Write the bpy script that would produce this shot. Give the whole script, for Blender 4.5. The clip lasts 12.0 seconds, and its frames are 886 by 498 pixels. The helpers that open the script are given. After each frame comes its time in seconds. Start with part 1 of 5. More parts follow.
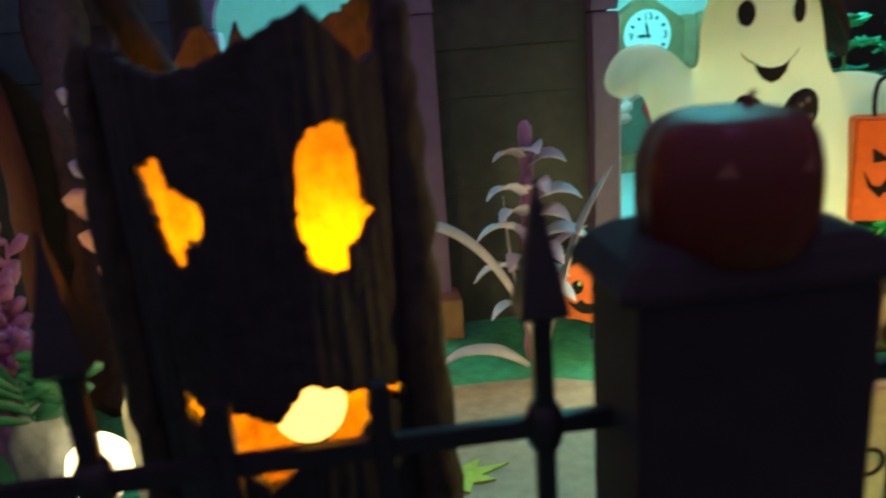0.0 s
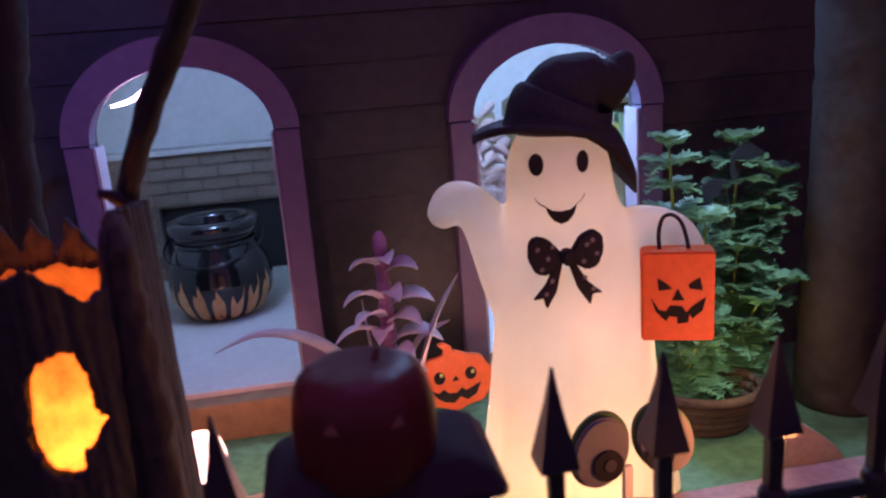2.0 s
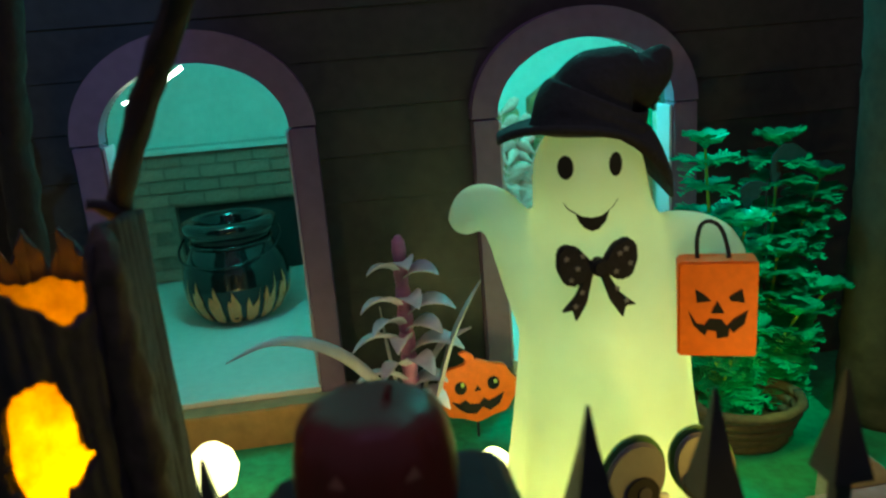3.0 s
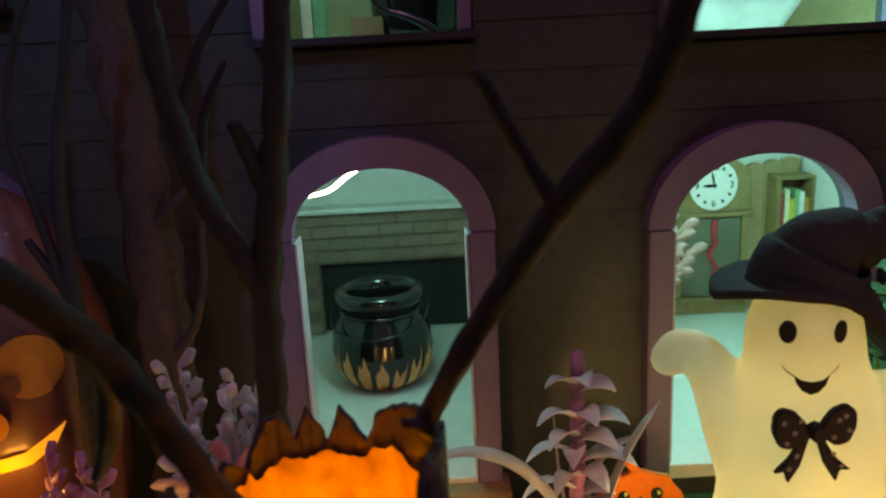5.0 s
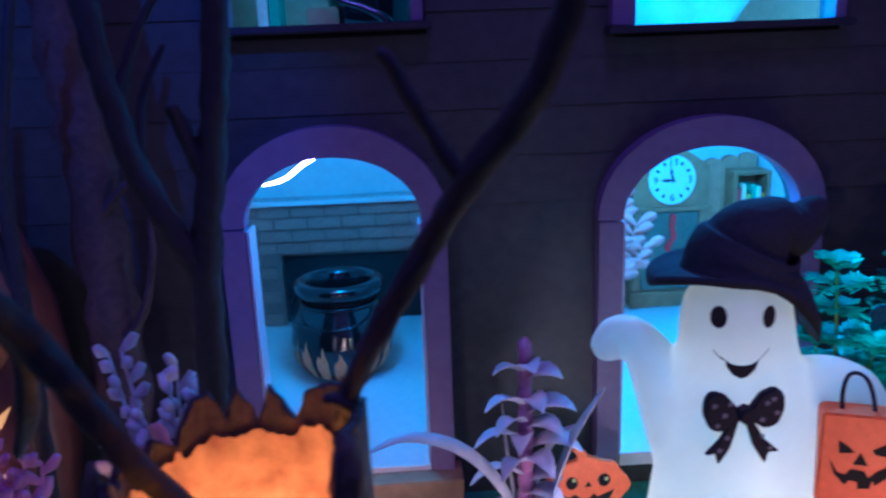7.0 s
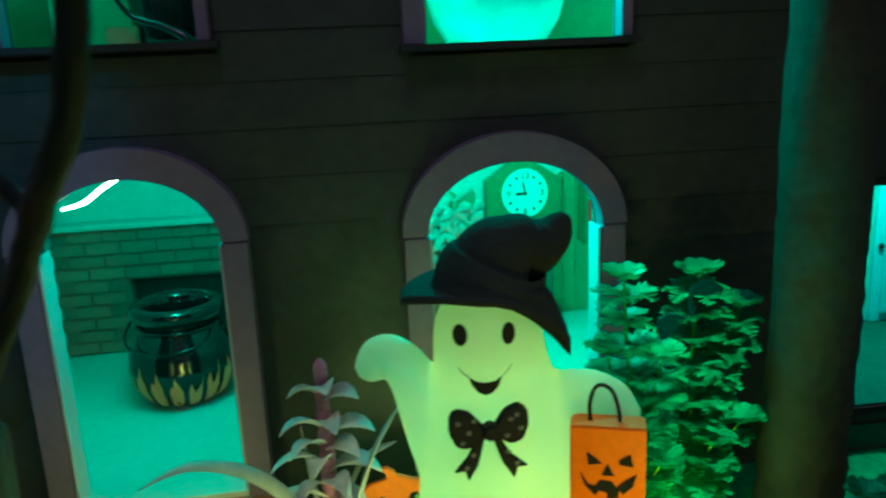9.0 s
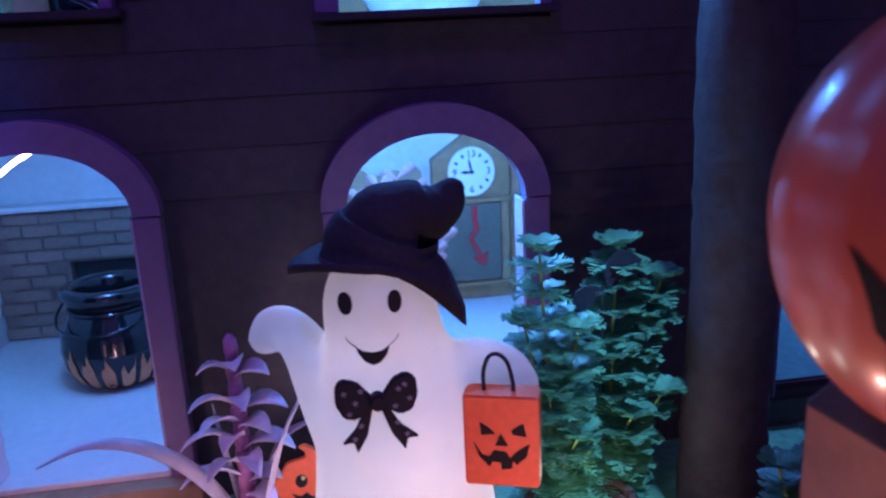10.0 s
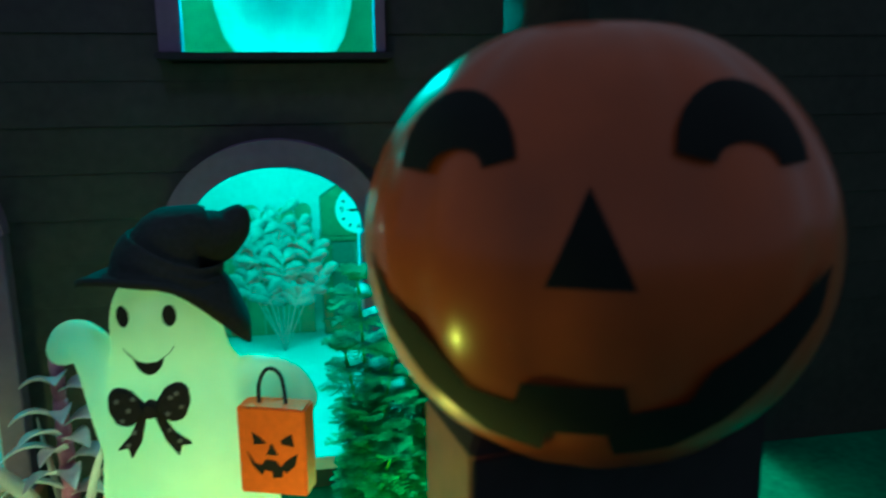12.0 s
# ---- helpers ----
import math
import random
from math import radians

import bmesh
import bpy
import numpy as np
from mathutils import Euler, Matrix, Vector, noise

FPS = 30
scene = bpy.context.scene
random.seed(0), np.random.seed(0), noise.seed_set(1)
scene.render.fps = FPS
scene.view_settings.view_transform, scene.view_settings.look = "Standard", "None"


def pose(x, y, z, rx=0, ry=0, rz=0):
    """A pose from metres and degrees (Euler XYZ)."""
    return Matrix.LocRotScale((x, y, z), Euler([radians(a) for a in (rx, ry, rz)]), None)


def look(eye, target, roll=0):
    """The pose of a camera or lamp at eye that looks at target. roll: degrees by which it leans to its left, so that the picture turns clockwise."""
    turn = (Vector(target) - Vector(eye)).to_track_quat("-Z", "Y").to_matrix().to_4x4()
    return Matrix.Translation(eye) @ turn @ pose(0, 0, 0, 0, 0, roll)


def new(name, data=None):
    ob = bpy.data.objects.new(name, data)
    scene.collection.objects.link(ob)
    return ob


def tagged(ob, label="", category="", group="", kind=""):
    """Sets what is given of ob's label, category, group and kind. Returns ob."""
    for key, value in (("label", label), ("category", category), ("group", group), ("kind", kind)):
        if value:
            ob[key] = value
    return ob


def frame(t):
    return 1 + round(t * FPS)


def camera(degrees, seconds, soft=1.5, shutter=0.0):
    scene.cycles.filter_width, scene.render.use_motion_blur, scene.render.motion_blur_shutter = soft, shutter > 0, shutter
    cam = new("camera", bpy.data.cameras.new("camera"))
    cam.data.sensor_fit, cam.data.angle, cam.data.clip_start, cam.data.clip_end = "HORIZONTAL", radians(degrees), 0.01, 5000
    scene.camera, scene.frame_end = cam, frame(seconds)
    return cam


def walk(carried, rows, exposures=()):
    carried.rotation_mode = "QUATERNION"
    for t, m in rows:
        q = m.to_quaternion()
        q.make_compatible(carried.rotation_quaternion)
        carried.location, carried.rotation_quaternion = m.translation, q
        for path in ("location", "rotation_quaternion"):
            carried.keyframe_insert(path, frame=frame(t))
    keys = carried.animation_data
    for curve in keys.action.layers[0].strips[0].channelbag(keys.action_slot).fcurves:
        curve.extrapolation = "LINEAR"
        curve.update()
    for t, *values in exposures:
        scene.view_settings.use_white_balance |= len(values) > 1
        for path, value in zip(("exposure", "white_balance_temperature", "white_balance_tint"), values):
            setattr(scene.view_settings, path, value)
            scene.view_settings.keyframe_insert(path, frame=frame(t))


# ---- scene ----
cam = camera(60.0, 12.0, soft=2.2, shutter=0.5)
cam.data.dof.use_dof, cam.data.dof.focus_distance, cam.data.dof.aperture_fstop = True, 0.36, 18.0
PATH = [
    (0, (-0.004, 0.102, 0.156), (0.201, 2.006, -0.419), -4.4),
    (0.2, (0.005, 0.098, 0.16), (0.229, 2.001, -0.414), -4.8),
    (0.5, (0.018, 0.092, 0.165), (0.262, 1.995, -0.398), -4.5),
    (0.7, (0.022, 0.088, 0.172), (0.279, 1.988, -0.397), -3.8),
    (1, (0.03, 0.083, 0.179), (0.297, 1.988, -0.37), -4.2),
    (1.5, (0.045, 0.081, 0.189), (0.323, 1.986, -0.353), -4.7),
    (2, (0.052, 0.077, 0.198), (0.337, 1.985, -0.326), -4.4),
    (2.5, (0.056, 0.079, 0.196), (0.32, 1.984, -0.352), -4.7),
    (3, (0.055, 0.096, 0.198), (0.283, 2.009, -0.336), -4.6),
    (3.1, (0.049, 0.1, 0.199), (0.3, 2.012, -0.332), -4.2),
    (3.5, (0.03, 0.106, 0.217), (0.184, 2.029, -0.311), -4.8),
    (3.7, (0.022, 0.103, 0.233), (0.113, 2.019, -0.333), -5.1),
    (5.5, (0.003, 0.106, 0.252), (0.037, 2.046, -0.233), -2.4),
    (6, (-0.004, 0.104, 0.249), (0.038, 2.038, -0.262), -1.6),
    (6.5, (-0.002, 0.101, 0.249), (0.044, 2.033, -0.267), -1.8),
    (7, (0.021, 0.1, 0.248), (0.111, 2.032, -0.262), -2.2),
    (9, (0.093, 0.096, 0.248), (0.343, 2.02, -0.237), -2.5),
    (9.5, (0.117, 0.102, 0.241), (0.412, 2.019, -0.248), -2.5),
    (10, (0.13, 0.095, 0.237), (0.406, 2.008, -0.278), -2.8),
    (10.5, (0.144, 0.087, 0.238), (0.449, 2.001, -0.258), -2.3),
    (11, (0.156, 0.08, 0.231), (0.452, 2.004, -0.227), -1.6),
    (11.5, (0.183, 0.067, 0.223), (0.468, 2.0, -0.204), -1.0),
    (12, (0.2, 0.056, 0.233), (0.562, 1.981, -0.17), -0.6),
]
TINTS = [
    (0.0, 0.40, 6500, 10), (0.5, 0.35, 4900, -56), (1.0, 0.1, 4400, 18), (1.5, -0.05, 4750, 112), (2.0, 0.0, 6800, 128), (2.5, 0.0, 14500, 88), (3.0, 0.05, 7000, -26), (3.5, 0.40, 4900, -55),
    (5.5, 0.1, 11500, 54), (6.0, 0.3, 5900, -66), (6.5, 0.3, 4650, -15), (7.0, 0.2, 4200, 66), (9.0, 0.42, 6500, -86), (9.5, 0.15, 4350, 24), (10.0, 0.05, 5000, 114), (10.5, 0.05, 7000, 136),
    (11.0, -0.1, 19000, 104), (11.5, 0.15, 6300, 0), (12.0, 0.3, 4700, -70),
]
walk(cam, [(t, look(eye, target, roll)) for t, eye, target, roll in PATH], TINTS)

# ---- world, lamps and exposure ----
world = bpy.data.worlds.new("night")
scene.world = world
world.use_nodes = True
world.node_tree.nodes["Background"].inputs[0].default_value = (0.42, 0.30, 0.50, 1)
world.node_tree.nodes["Background"].inputs[1].default_value = 0.26

ROOM_COLOUR = (0.10, 0.80, 0.93)


def point_lamp(name, place, watts, colour, size=0.004):
    data = bpy.data.lights.new(name, "POINT")
    data.energy, data.color, data.shadow_soft_size = watts, colour, size
    ob = new(name, data)
    ob.location = place
    return ob


def spot_lamp(name, eye, target, watts, colour, angle, blend=0.5, size=0.01):
    data = bpy.data.lights.new(name, "SPOT")
    data.energy, data.color, data.shadow_soft_size = watts, colour, size
    data.spot_size, data.spot_blend = radians(angle), blend
    ob = new(name, data)
    ob.matrix_world = look(eye, target)
    return ob


point_lamp("room_lamp", (-0.02, 0.565, 0.215), 0.46, ROOM_COLOUR, 0.012)
point_lamp("room_lamp", (0.195, 0.570, 0.215), 1.15, ROOM_COLOUR, 0.012)
point_lamp("room_lamp", (-0.27, 0.60, 0.205), 0.35, ROOM_COLOUR, 0.012)
point_lamp("room_lamp", (0.50, 0.58, 0.205), 0.9, ROOM_COLOUR, 0.012)
point_lamp("room_lamp", (-0.02, 0.535, 0.350), 0.20, ROOM_COLOUR, 0.01)
point_lamp("room_lamp", (0.195, 0.530, 0.350), 2.2, ROOM_COLOUR, 0.01)
point_lamp("ghost_lamp", (0.147, 0.372, 0.012), 0.066, (0.95, 0.76, 0.15), 0.012)
point_lamp("ghost_lamp", (0.146, 0.376, 0.072), 0.015, (0.92, 0.85, 0.30), 0.012)
point_lamp("ghost_lamp", (0.143, 0.376, 0.128), 0.010, (0.92, 0.85, 0.30), 0.010)
point_lamp("stump_lamp", (-0.020, 0.276, 0.088), 0.09, (1.0, 0.44, 0.0), 0.006)
point_lamp("bulb_fill_lamp", (0.108, 0.398, 0.030), 0.055, (1.0, 0.80, 0.40), 0.005)
point_lamp("bulb_fill_lamp", (-0.005, 0.438, 0.030), 0.03, (1.0, 0.70, 0.25), 0.005)
point_lamp("bulb_fill_lamp", (-0.094, 0.315, 0.062), 0.040, (1.0, 0.85, 0.35), 0.005)
point_lamp("bulb_fill_lamp", (0.118, 0.258, 0.012), 0.018, (0.92, 1.0, 0.30), 0.004)
# added amber fill well above the tiny bulb, for the big pumpkin's highlight
point_lamp("bulb_fill_lamp", (0.186, 0.268, 0.060), 0.16, (1.0, 0.58, 0.12), 0.004)
point_lamp("bulb_fill_lamp", (0.245, 0.395, 0.040), 0.04, (0.75, 1.0, 0.25), 0.005)
point_lamp("jack_lamp", (-0.180, 0.390, 0.080), 0.030, (1.0, 0.55, 0.10), 0.005)
spot_lamp("stage_fill_spot", (0.07, 0.19, 0.72), (0.07, 0.500, 0.13), 1.35, (0.56, 0.32, 1.0), 62, 0.6, 0.04)
spot_lamp("stage_fill_spot", (-0.25, -0.10, 0.70), (-0.16, 0.508, 0.24), 5.0, (0.05, 0.32, 0.95), 24, 0.5, 0.01)
spot_lamp("stage_fill_spot", (0.30, 0.16, 0.68), (0.262, 0.44, 0.08), 26.0, (0.10, 1.0, 0.74), 9.5, 0.8, 0.03)

spot_lamp("stage_fill_spot", (0.20, -0.02, 0.80), (0.165, 0.385, 0.085), 2.6, (0.93, 0.92, 0.78), 12, 0.8, 0.03)
# added warm fill, no visible source: brightens the big pumpkin's left side
spot_lamp("stage_fill_spot", (0.096, 0.206, 0.095), (0.226, 0.212, 0.192), 0.24, (1.0, 0.70, 0.10), 38, 0.7, 0.006)

# ---- materials ----


def mat(name, colour, rough=0.6, metal=0.0, vary=0.25, grain=120.0, bump=0.15, coat=0.0, translucent=0.0, piece=0.0, second=None):
    """A procedural surface: base colour with two scales of variation, bump, gloss."""
    m = bpy.data.materials.new(name)
    m.use_nodes = True
    nt = m.node_tree
    n, l = nt.nodes, nt.links
    bsdf = n["Principled BSDF"]
    coord = n.new("ShaderNodeTexCoord")
    big, small = n.new("ShaderNodeTexNoise"), n.new("ShaderNodeTexNoise")
    big.inputs["Scale"].default_value, small.inputs["Scale"].default_value = grain * 0.22, grain * 2.2
    big.inputs["Detail"].default_value, small.inputs["Detail"].default_value = 4, 5
    for tex in (big, small):
        l.new(coord.outputs["Object"], tex.inputs["Vector"])
    add = n.new("ShaderNodeMath")
    add.operation = "ADD"
    l.new(big.outputs["Fac"], add.inputs[0])
    l.new(small.outputs["Fac"], add.inputs[1])
    last = add
    if piece:
        info, mul, more = n.new("ShaderNodeObjectInfo"), n.new("ShaderNodeMath"), n.new("ShaderNodeMath")
        mul.operation, more.operation = "MULTIPLY_ADD", "ADD"
        mul.inputs[1].default_value, mul.inputs[2].default_value = piece, -piece / 2
        l.new(info.outputs["Random"], mul.inputs[0])
        l.new(add.outputs[0], more.inputs[0])
        l.new(mul.outputs[0], more.inputs[1])
        last = more
    ramp = n.new("ShaderNodeValToRGB")
    lo = [max(0.0, c * (1 - vary)) for c in colour]
    hi = list(second) if second else [min(1.0, c * (1 + vary)) for c in colour]
    ramp.color_ramp.elements[0].color, ramp.color_ramp.elements[1].color = (*lo, 1), (*hi, 1)
    ramp.color_ramp.elements[0].position, ramp.color_ramp.elements[1].position = 0.35, 0.68
    half = n.new("ShaderNodeMath")
    half.operation = "MULTIPLY"
    half.inputs[1].default_value = 0.5
    l.new(last.outputs[0], half.inputs[0])
    l.new(half.outputs[0], ramp.inputs[0])
    l.new(ramp.outputs[0], bsdf.inputs["Base Color"])
    bsdf.inputs["Roughness"].default_value, bsdf.inputs["Metallic"].default_value = rough, metal
    bsdf.inputs["Coat Weight"].default_value = coat
    if bump:
        b = n.new("ShaderNodeBump")
        b.inputs["Strength"].default_value, b.inputs["Distance"].default_value = bump, 0.0008
        l.new(small.outputs["Fac"], b.inputs["Height"])
        l.new(b.outputs[0], bsdf.inputs["Normal"])
    if translucent:
        t, mix = n.new("ShaderNodeBsdfTranslucent"), n.new("ShaderNodeMixShader")
        l.new(ramp.outputs[0], t.inputs[0])
        mix.inputs[0].default_value = translucent
        l.new(bsdf.outputs[0], mix.inputs[1])
        l.new(t.outputs[0], mix.inputs[2])
        l.new(mix.outputs[0], n["Material Output"].inputs[0])
    return m


def glow(name, colour, strength):
    m = bpy.data.materials.new(name)
    m.use_nodes = True
    b = m.node_tree.nodes["Principled BSDF"]
    b.inputs["Base Color"].default_value = (*colour, 1)
    b.inputs["Emission Color"].default_value = (*colour, 1)
    b.inputs["Emission Strength"].default_value = strength
    return m


SIDING = mat("painted_siding", (0.040, 0.036, 0.031), 0.55, vary=0.35, grain=60, bump=0.35, piece=0.25)
BACKING = mat("dark_board", (0.03, 0.028, 0.025), 0.8)
TRIM = mat("lavender_trim", (0.185, 0.117, 0.200), 0.5, vary=0.12, grain=80, bump=0.12)
REVEAL = mat("white_edge", (0.50, 0.47, 0.55), 0.45, vary=0.06, bump=0.08)
PLASTER = mat("pale_plaster", (0.62, 0.60, 0.55), 0.7, vary=0.08, grain=90, bump=0.1)
ROOM_FLOOR = mat("room_floor", (0.62, 0.56, 0.50), 0.6, vary=0.08, grain=70, bump=0.08)
DARK_FELT = mat("dark_green_felt", (0.03, 0.07, 0.06), 0.9, vary=0.3, grain=90, bump=0.4)
BRICK = mat("clay_brick", (0.33, 0.18, 0.13), 0.75, vary=0.22, grain=160, bump=0.5, piece=0.35)
MORTAR = mat("mortar", (0.24, 0.14, 0.105), 0.9)
SOOT = mat("soot_black", (0.012, 0.011, 0.011), 0.8)
OAK = mat("brown_wood", (0.33, 0.17, 0.07), 0.5, vary=0.3, grain=50, bump=0.2)
BOARD = mat("orange_board", (0.50, 0.26, 0.13), 0.6, vary=0.15, grain=60, bump=0.12, piece=0.2)
GROUND = mat("green_felt", (0.035, 0.25, 0.115), 0.9, vary=0.35, grain=90, bump=0.5)
PATH_MAT = mat("tan_path", (0.34, 0.24, 0.14), 0.8, vary=0.25, grain=80, bump=0.3)
BLACK_IRON = mat("black_plastic", (0.022, 0.018, 0.024), 0.45, vary=0.3, bump=0.12)
BLACK_GLOSS = mat("black_gloss", (0.010, 0.009, 0.010), 0.16, vary=0.2, bump=0.05, coat=0.4)
BLACK_CLOTH = mat("black_felt", (0.012, 0.011, 0.016), 0.9, vary=0.4, grain=200, bump=0.5)
BLACK_INK = mat("black_ink", (0.008, 0.007, 0.007), 0.9, bump=0.0)
FLAME = mat("orange_flame_paint", (0.85, 0.28, 0.10), 0.35, vary=0.15, bump=0.05)
GHOST = mat("milky_plastic", (0.82, 0.85, 0.74), 0.38, vary=0.04, grain=40, bump=0.04, translucent=0.55)
ORANGE = mat("orange_felt", (0.85, 0.145, 0.010), 0.55, vary=0.12, grain=150, bump=0.2)
ORANGE_SHINE = mat("orange_glaze", (0.50, 0.095, 0.026), 0.28, vary=0.2, grain=25, bump=0.06, coat=0.15)
RED_GLASS = mat("dark_red_glaze", (0.13, 0.010, 0.008), 0.48, vary=0.3, grain=30, bump=0.08, coat=0.08)
POST = mat("painted_post", (0.030, 0.022, 0.028), 0.85, vary=0.3, grain=60, bump=0.25)
POST_RED = mat("red_brown_post", (0.27, 0.09, 0.055), 0.55, vary=0.25, grain=50, bump=0.2)
BARK = mat("dark_bark", (0.012, 0.012, 0.016), 0.75, vary=0.55, grain=110, bump=0.9)
COLUMN_BARK = mat("grey_brown_bark", (0.032, 0.025, 0.022), 0.75, vary=0.5, grain=70, bump=0.9)
BARK_RED = mat("reddish_bark", (0.055, 0.028, 0.024), 0.75, vary=0.5, grain=110, bump=0.9)
PAPER = mat("amber_paper", (0.90, 0.46, 0.015), 0.8, vary=0.6, grain=55, bump=1.0)
STUMP = mat("black_stump", (0.022, 0.019, 0.023), 0.7, vary=0.5, grain=120, bump=1.0)
BROWN_BARK = mat("weathered_bark", (0.052, 0.040, 0.028), 0.75, vary=0.5, grain=110, bump=1.0)
STONE = mat("pale_stone", (0.36, 0.34, 0.27), 0.75, vary=0.22, grain=120, bump=0.4)
WHITE_PAINT = mat("white_paint", (0.78, 0.76, 0.72), 0.45, vary=0.06, bump=0.05)
GREEN_PAINT = mat("green_paint", (0.06, 0.17, 0.04), 0.5, vary=0.2)
FERN = mat("green_plastic_leaf", (0.045, 0.42, 0.22), 0.42, vary=0.45, grain=60, bump=0.1, translucent=0.3)
STEM_GREEN = mat("yellow_green_stem", (0.20, 0.36, 0.04), 0.4, vary=0.25)
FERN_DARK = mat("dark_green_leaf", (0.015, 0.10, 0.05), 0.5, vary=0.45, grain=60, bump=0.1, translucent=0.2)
PINK = mat("pink_plastic_leaf", (0.84, 0.70, 0.80), 0.35, vary=0.3, grain=60, bump=0.08, translucent=0.35)
PINK_DEEP = mat("magenta_plastic_stalk", (0.60, 0.22, 0.40), 0.4, vary=0.35, grain=60, bump=0.1, translucent=0.2)
PALE_LEAF = mat("pale_plastic_blade", (0.66, 0.58, 0.60), 0.35, vary=0.2, grain=40, bump=0.08, translucent=0.4)
CORAL = mat("pink_coral", (0.98, 0.42, 0.36), 0.5, vary=0.25, grain=120, bump=0.3, translucent=0.2)
ROPE = mat("coiled_rope", (0.075, 0.05, 0.035), 0.85, vary=0.35, grain=180, bump=0.7)
GREY_STAR = mat("grey_star_print", (0.16, 0.16, 0.19), 0.7, bump=0.0)
RED_PAINT = mat("red_paint", (0.70, 0.03, 0.03), 0.4, vary=0.1, bump=0.05)
DARK_PANEL = mat("olive_panel", (0.12, 0.115, 0.075), 0.6, vary=0.2, bump=0.1)
DOOR_PAINT = mat("pale_blue_door", (0.52, 0.58, 0.72), 0.45, vary=0.08, bump=0.08)
JACK = mat("rust_jack", (0.17, 0.06, 0.038), 0.4, vary=0.3, grain=40, bump=0.2, coat=0.3)
YELLOW = mat("amber_disc", (0.52, 0.20, 0.03), 0.4, vary=0.15, bump=0.05)
STRIP = glow("led_strip", (1.0, 1.0, 0.95), 16.0)
BULB = glow("led_bulb", (1.0, 0.84, 0.45), 4.0)

# ---- mesh helpers ----


def part(name, bm, material, parent=None, label="", smooth=False):
    """Links a bmesh as one mesh object, under a thing or part if given."""
    bmesh.ops.recalc_face_normals(bm, faces=bm.faces)
    me = bpy.data.meshes.new(name)
    bm.to_mesh(me)
    bm.free()
    me.materials.append(material)
    if smooth:
        for p in me.polygons:
            p.use_smooth = True
    ob = new(name, me)
    if parent is not None:
        ob.parent = parent
    if label:
        ob["label"] = label
    return ob


def empty(name, label, category, group="", place=(0, 0, 0)):
    ob = new(name)
    ob.empty_display_size = 0.01
    ob.location = place
    return tagged(ob, label, category, group)


def block(x0, x1, y0, y1, z0, z1, bevel=0.0):
    bm = bmesh.new()
    bmesh.ops.create_cube(bm, size=1, matrix=Matrix.Translation(((x0 + x1) / 2, (y0 + y1) / 2, (z0 + z1) / 2)) @ Matrix.Diagonal((x1 - x0, y1 - y0, z1 - z0, 1)))
    if bevel:
        bmesh.ops.bevel(bm, geom=bm.edges[:], offset=bevel, segments=2, affect="EDGES")
    return bm


def tube(points, radii, sides=12, wobble=0.0, caps=True, squash=1.0):
    """A tube along points with a radius at each; wobble roughens it. squash: depth over width."""
    pts = [Vector(p) for p in points]
    bm = bmesh.new()
    rings = []
    up = Vector((0.13, 1.0, 0.21)).normalized()
    for i, p in enumerate(pts):
        d = (pts[min(i + 1, len(pts) - 1)] - pts[max(i - 1, 0)]).normalized()
        a = d.cross(up).normalized()
        b = d.cross(a).normalized()
        ring = []
        for k in range(sides):
            th = 2 * math.pi * k / sides
            r = radii[i] * (1 + wobble * noise.noise(p * 90 + Vector((math.cos(th) * 1.7, math.sin(th) * 1.7, i * 0.3))))
            ring.append(bm.verts.new(p + r * (math.cos(th) * a + squash * math.sin(th) * b)))
        rings.append(ring)
    for r0, r1 in zip(rings, rings[1:]):
        for k in range(sides):
            bm.faces.new((r0[k], r0[(k + 1) % sides], r1[(k + 1) % sides], r1[k]))
    if caps:
        bm.faces.new(rings[0])
        bm.faces.new(rings[-1][::-1])
    return bm


def curve_points(points, radii, steps=6):
    """Catmull-Rom points and radii between those given."""
    pts = [Vector(p) for p in points]
    out, rad = [], []
    for i in range(len(pts) - 1):
        p0, p1, p2, p3 = pts[max(i - 1, 0)], pts[i], pts[i + 1], pts[min(i + 2, len(pts) - 1)]
        for s in range(steps):
            t = s / steps
            out.append(0.5 * (2 * p1 + (p2 - p0) * t + (2 * p0 - 5 * p1 + 4 * p2 - p3) * t * t + (3 * p1 - p0 - 3 * p2 + p3) * t ** 3))
            rad.append(radii[i] * (1 - t) + radii[i + 1] * t)
    return out + [pts[-1]], rad + [radii[-1]]


def limb(points, radii, sides=12, wobble=0.0, steps=6, squash=1.0):
    p, r = curve_points(points, radii, steps)
    return tube(p, r, sides, wobble, True, squash)


def revolve(profile, sides=40, centre=(0, 0), ribs=0, depth=0.0, sy=1.0):
    """Turns (radius, z) pairs round a vertical axis; ribs press grooves into it."""
    bm = bmesh.new()
    rings = []
    for r, z in profile:
        ring = []
        for k in range(sides):
            th = 2 * math.pi * k / sides
            rr = r * (1 - depth * (0.5 + 0.5 * math.cos(ribs * th)) ** 3) if ribs else r
            ring.append(bm.verts.new((centre[0] + rr * math.cos(th), centre[1] + sy * rr * math.sin(th), z)))
        rings.append(ring)
    for r0, r1 in zip(rings, rings[1:]):
        for k in range(sides):
            bm.faces.new((r0[k], r0[(k + 1) % sides], r1[(k + 1) % sides], r1[k]))
    bm.faces.new(rings[0])
    bm.faces.new(rings[-1])
    return bm


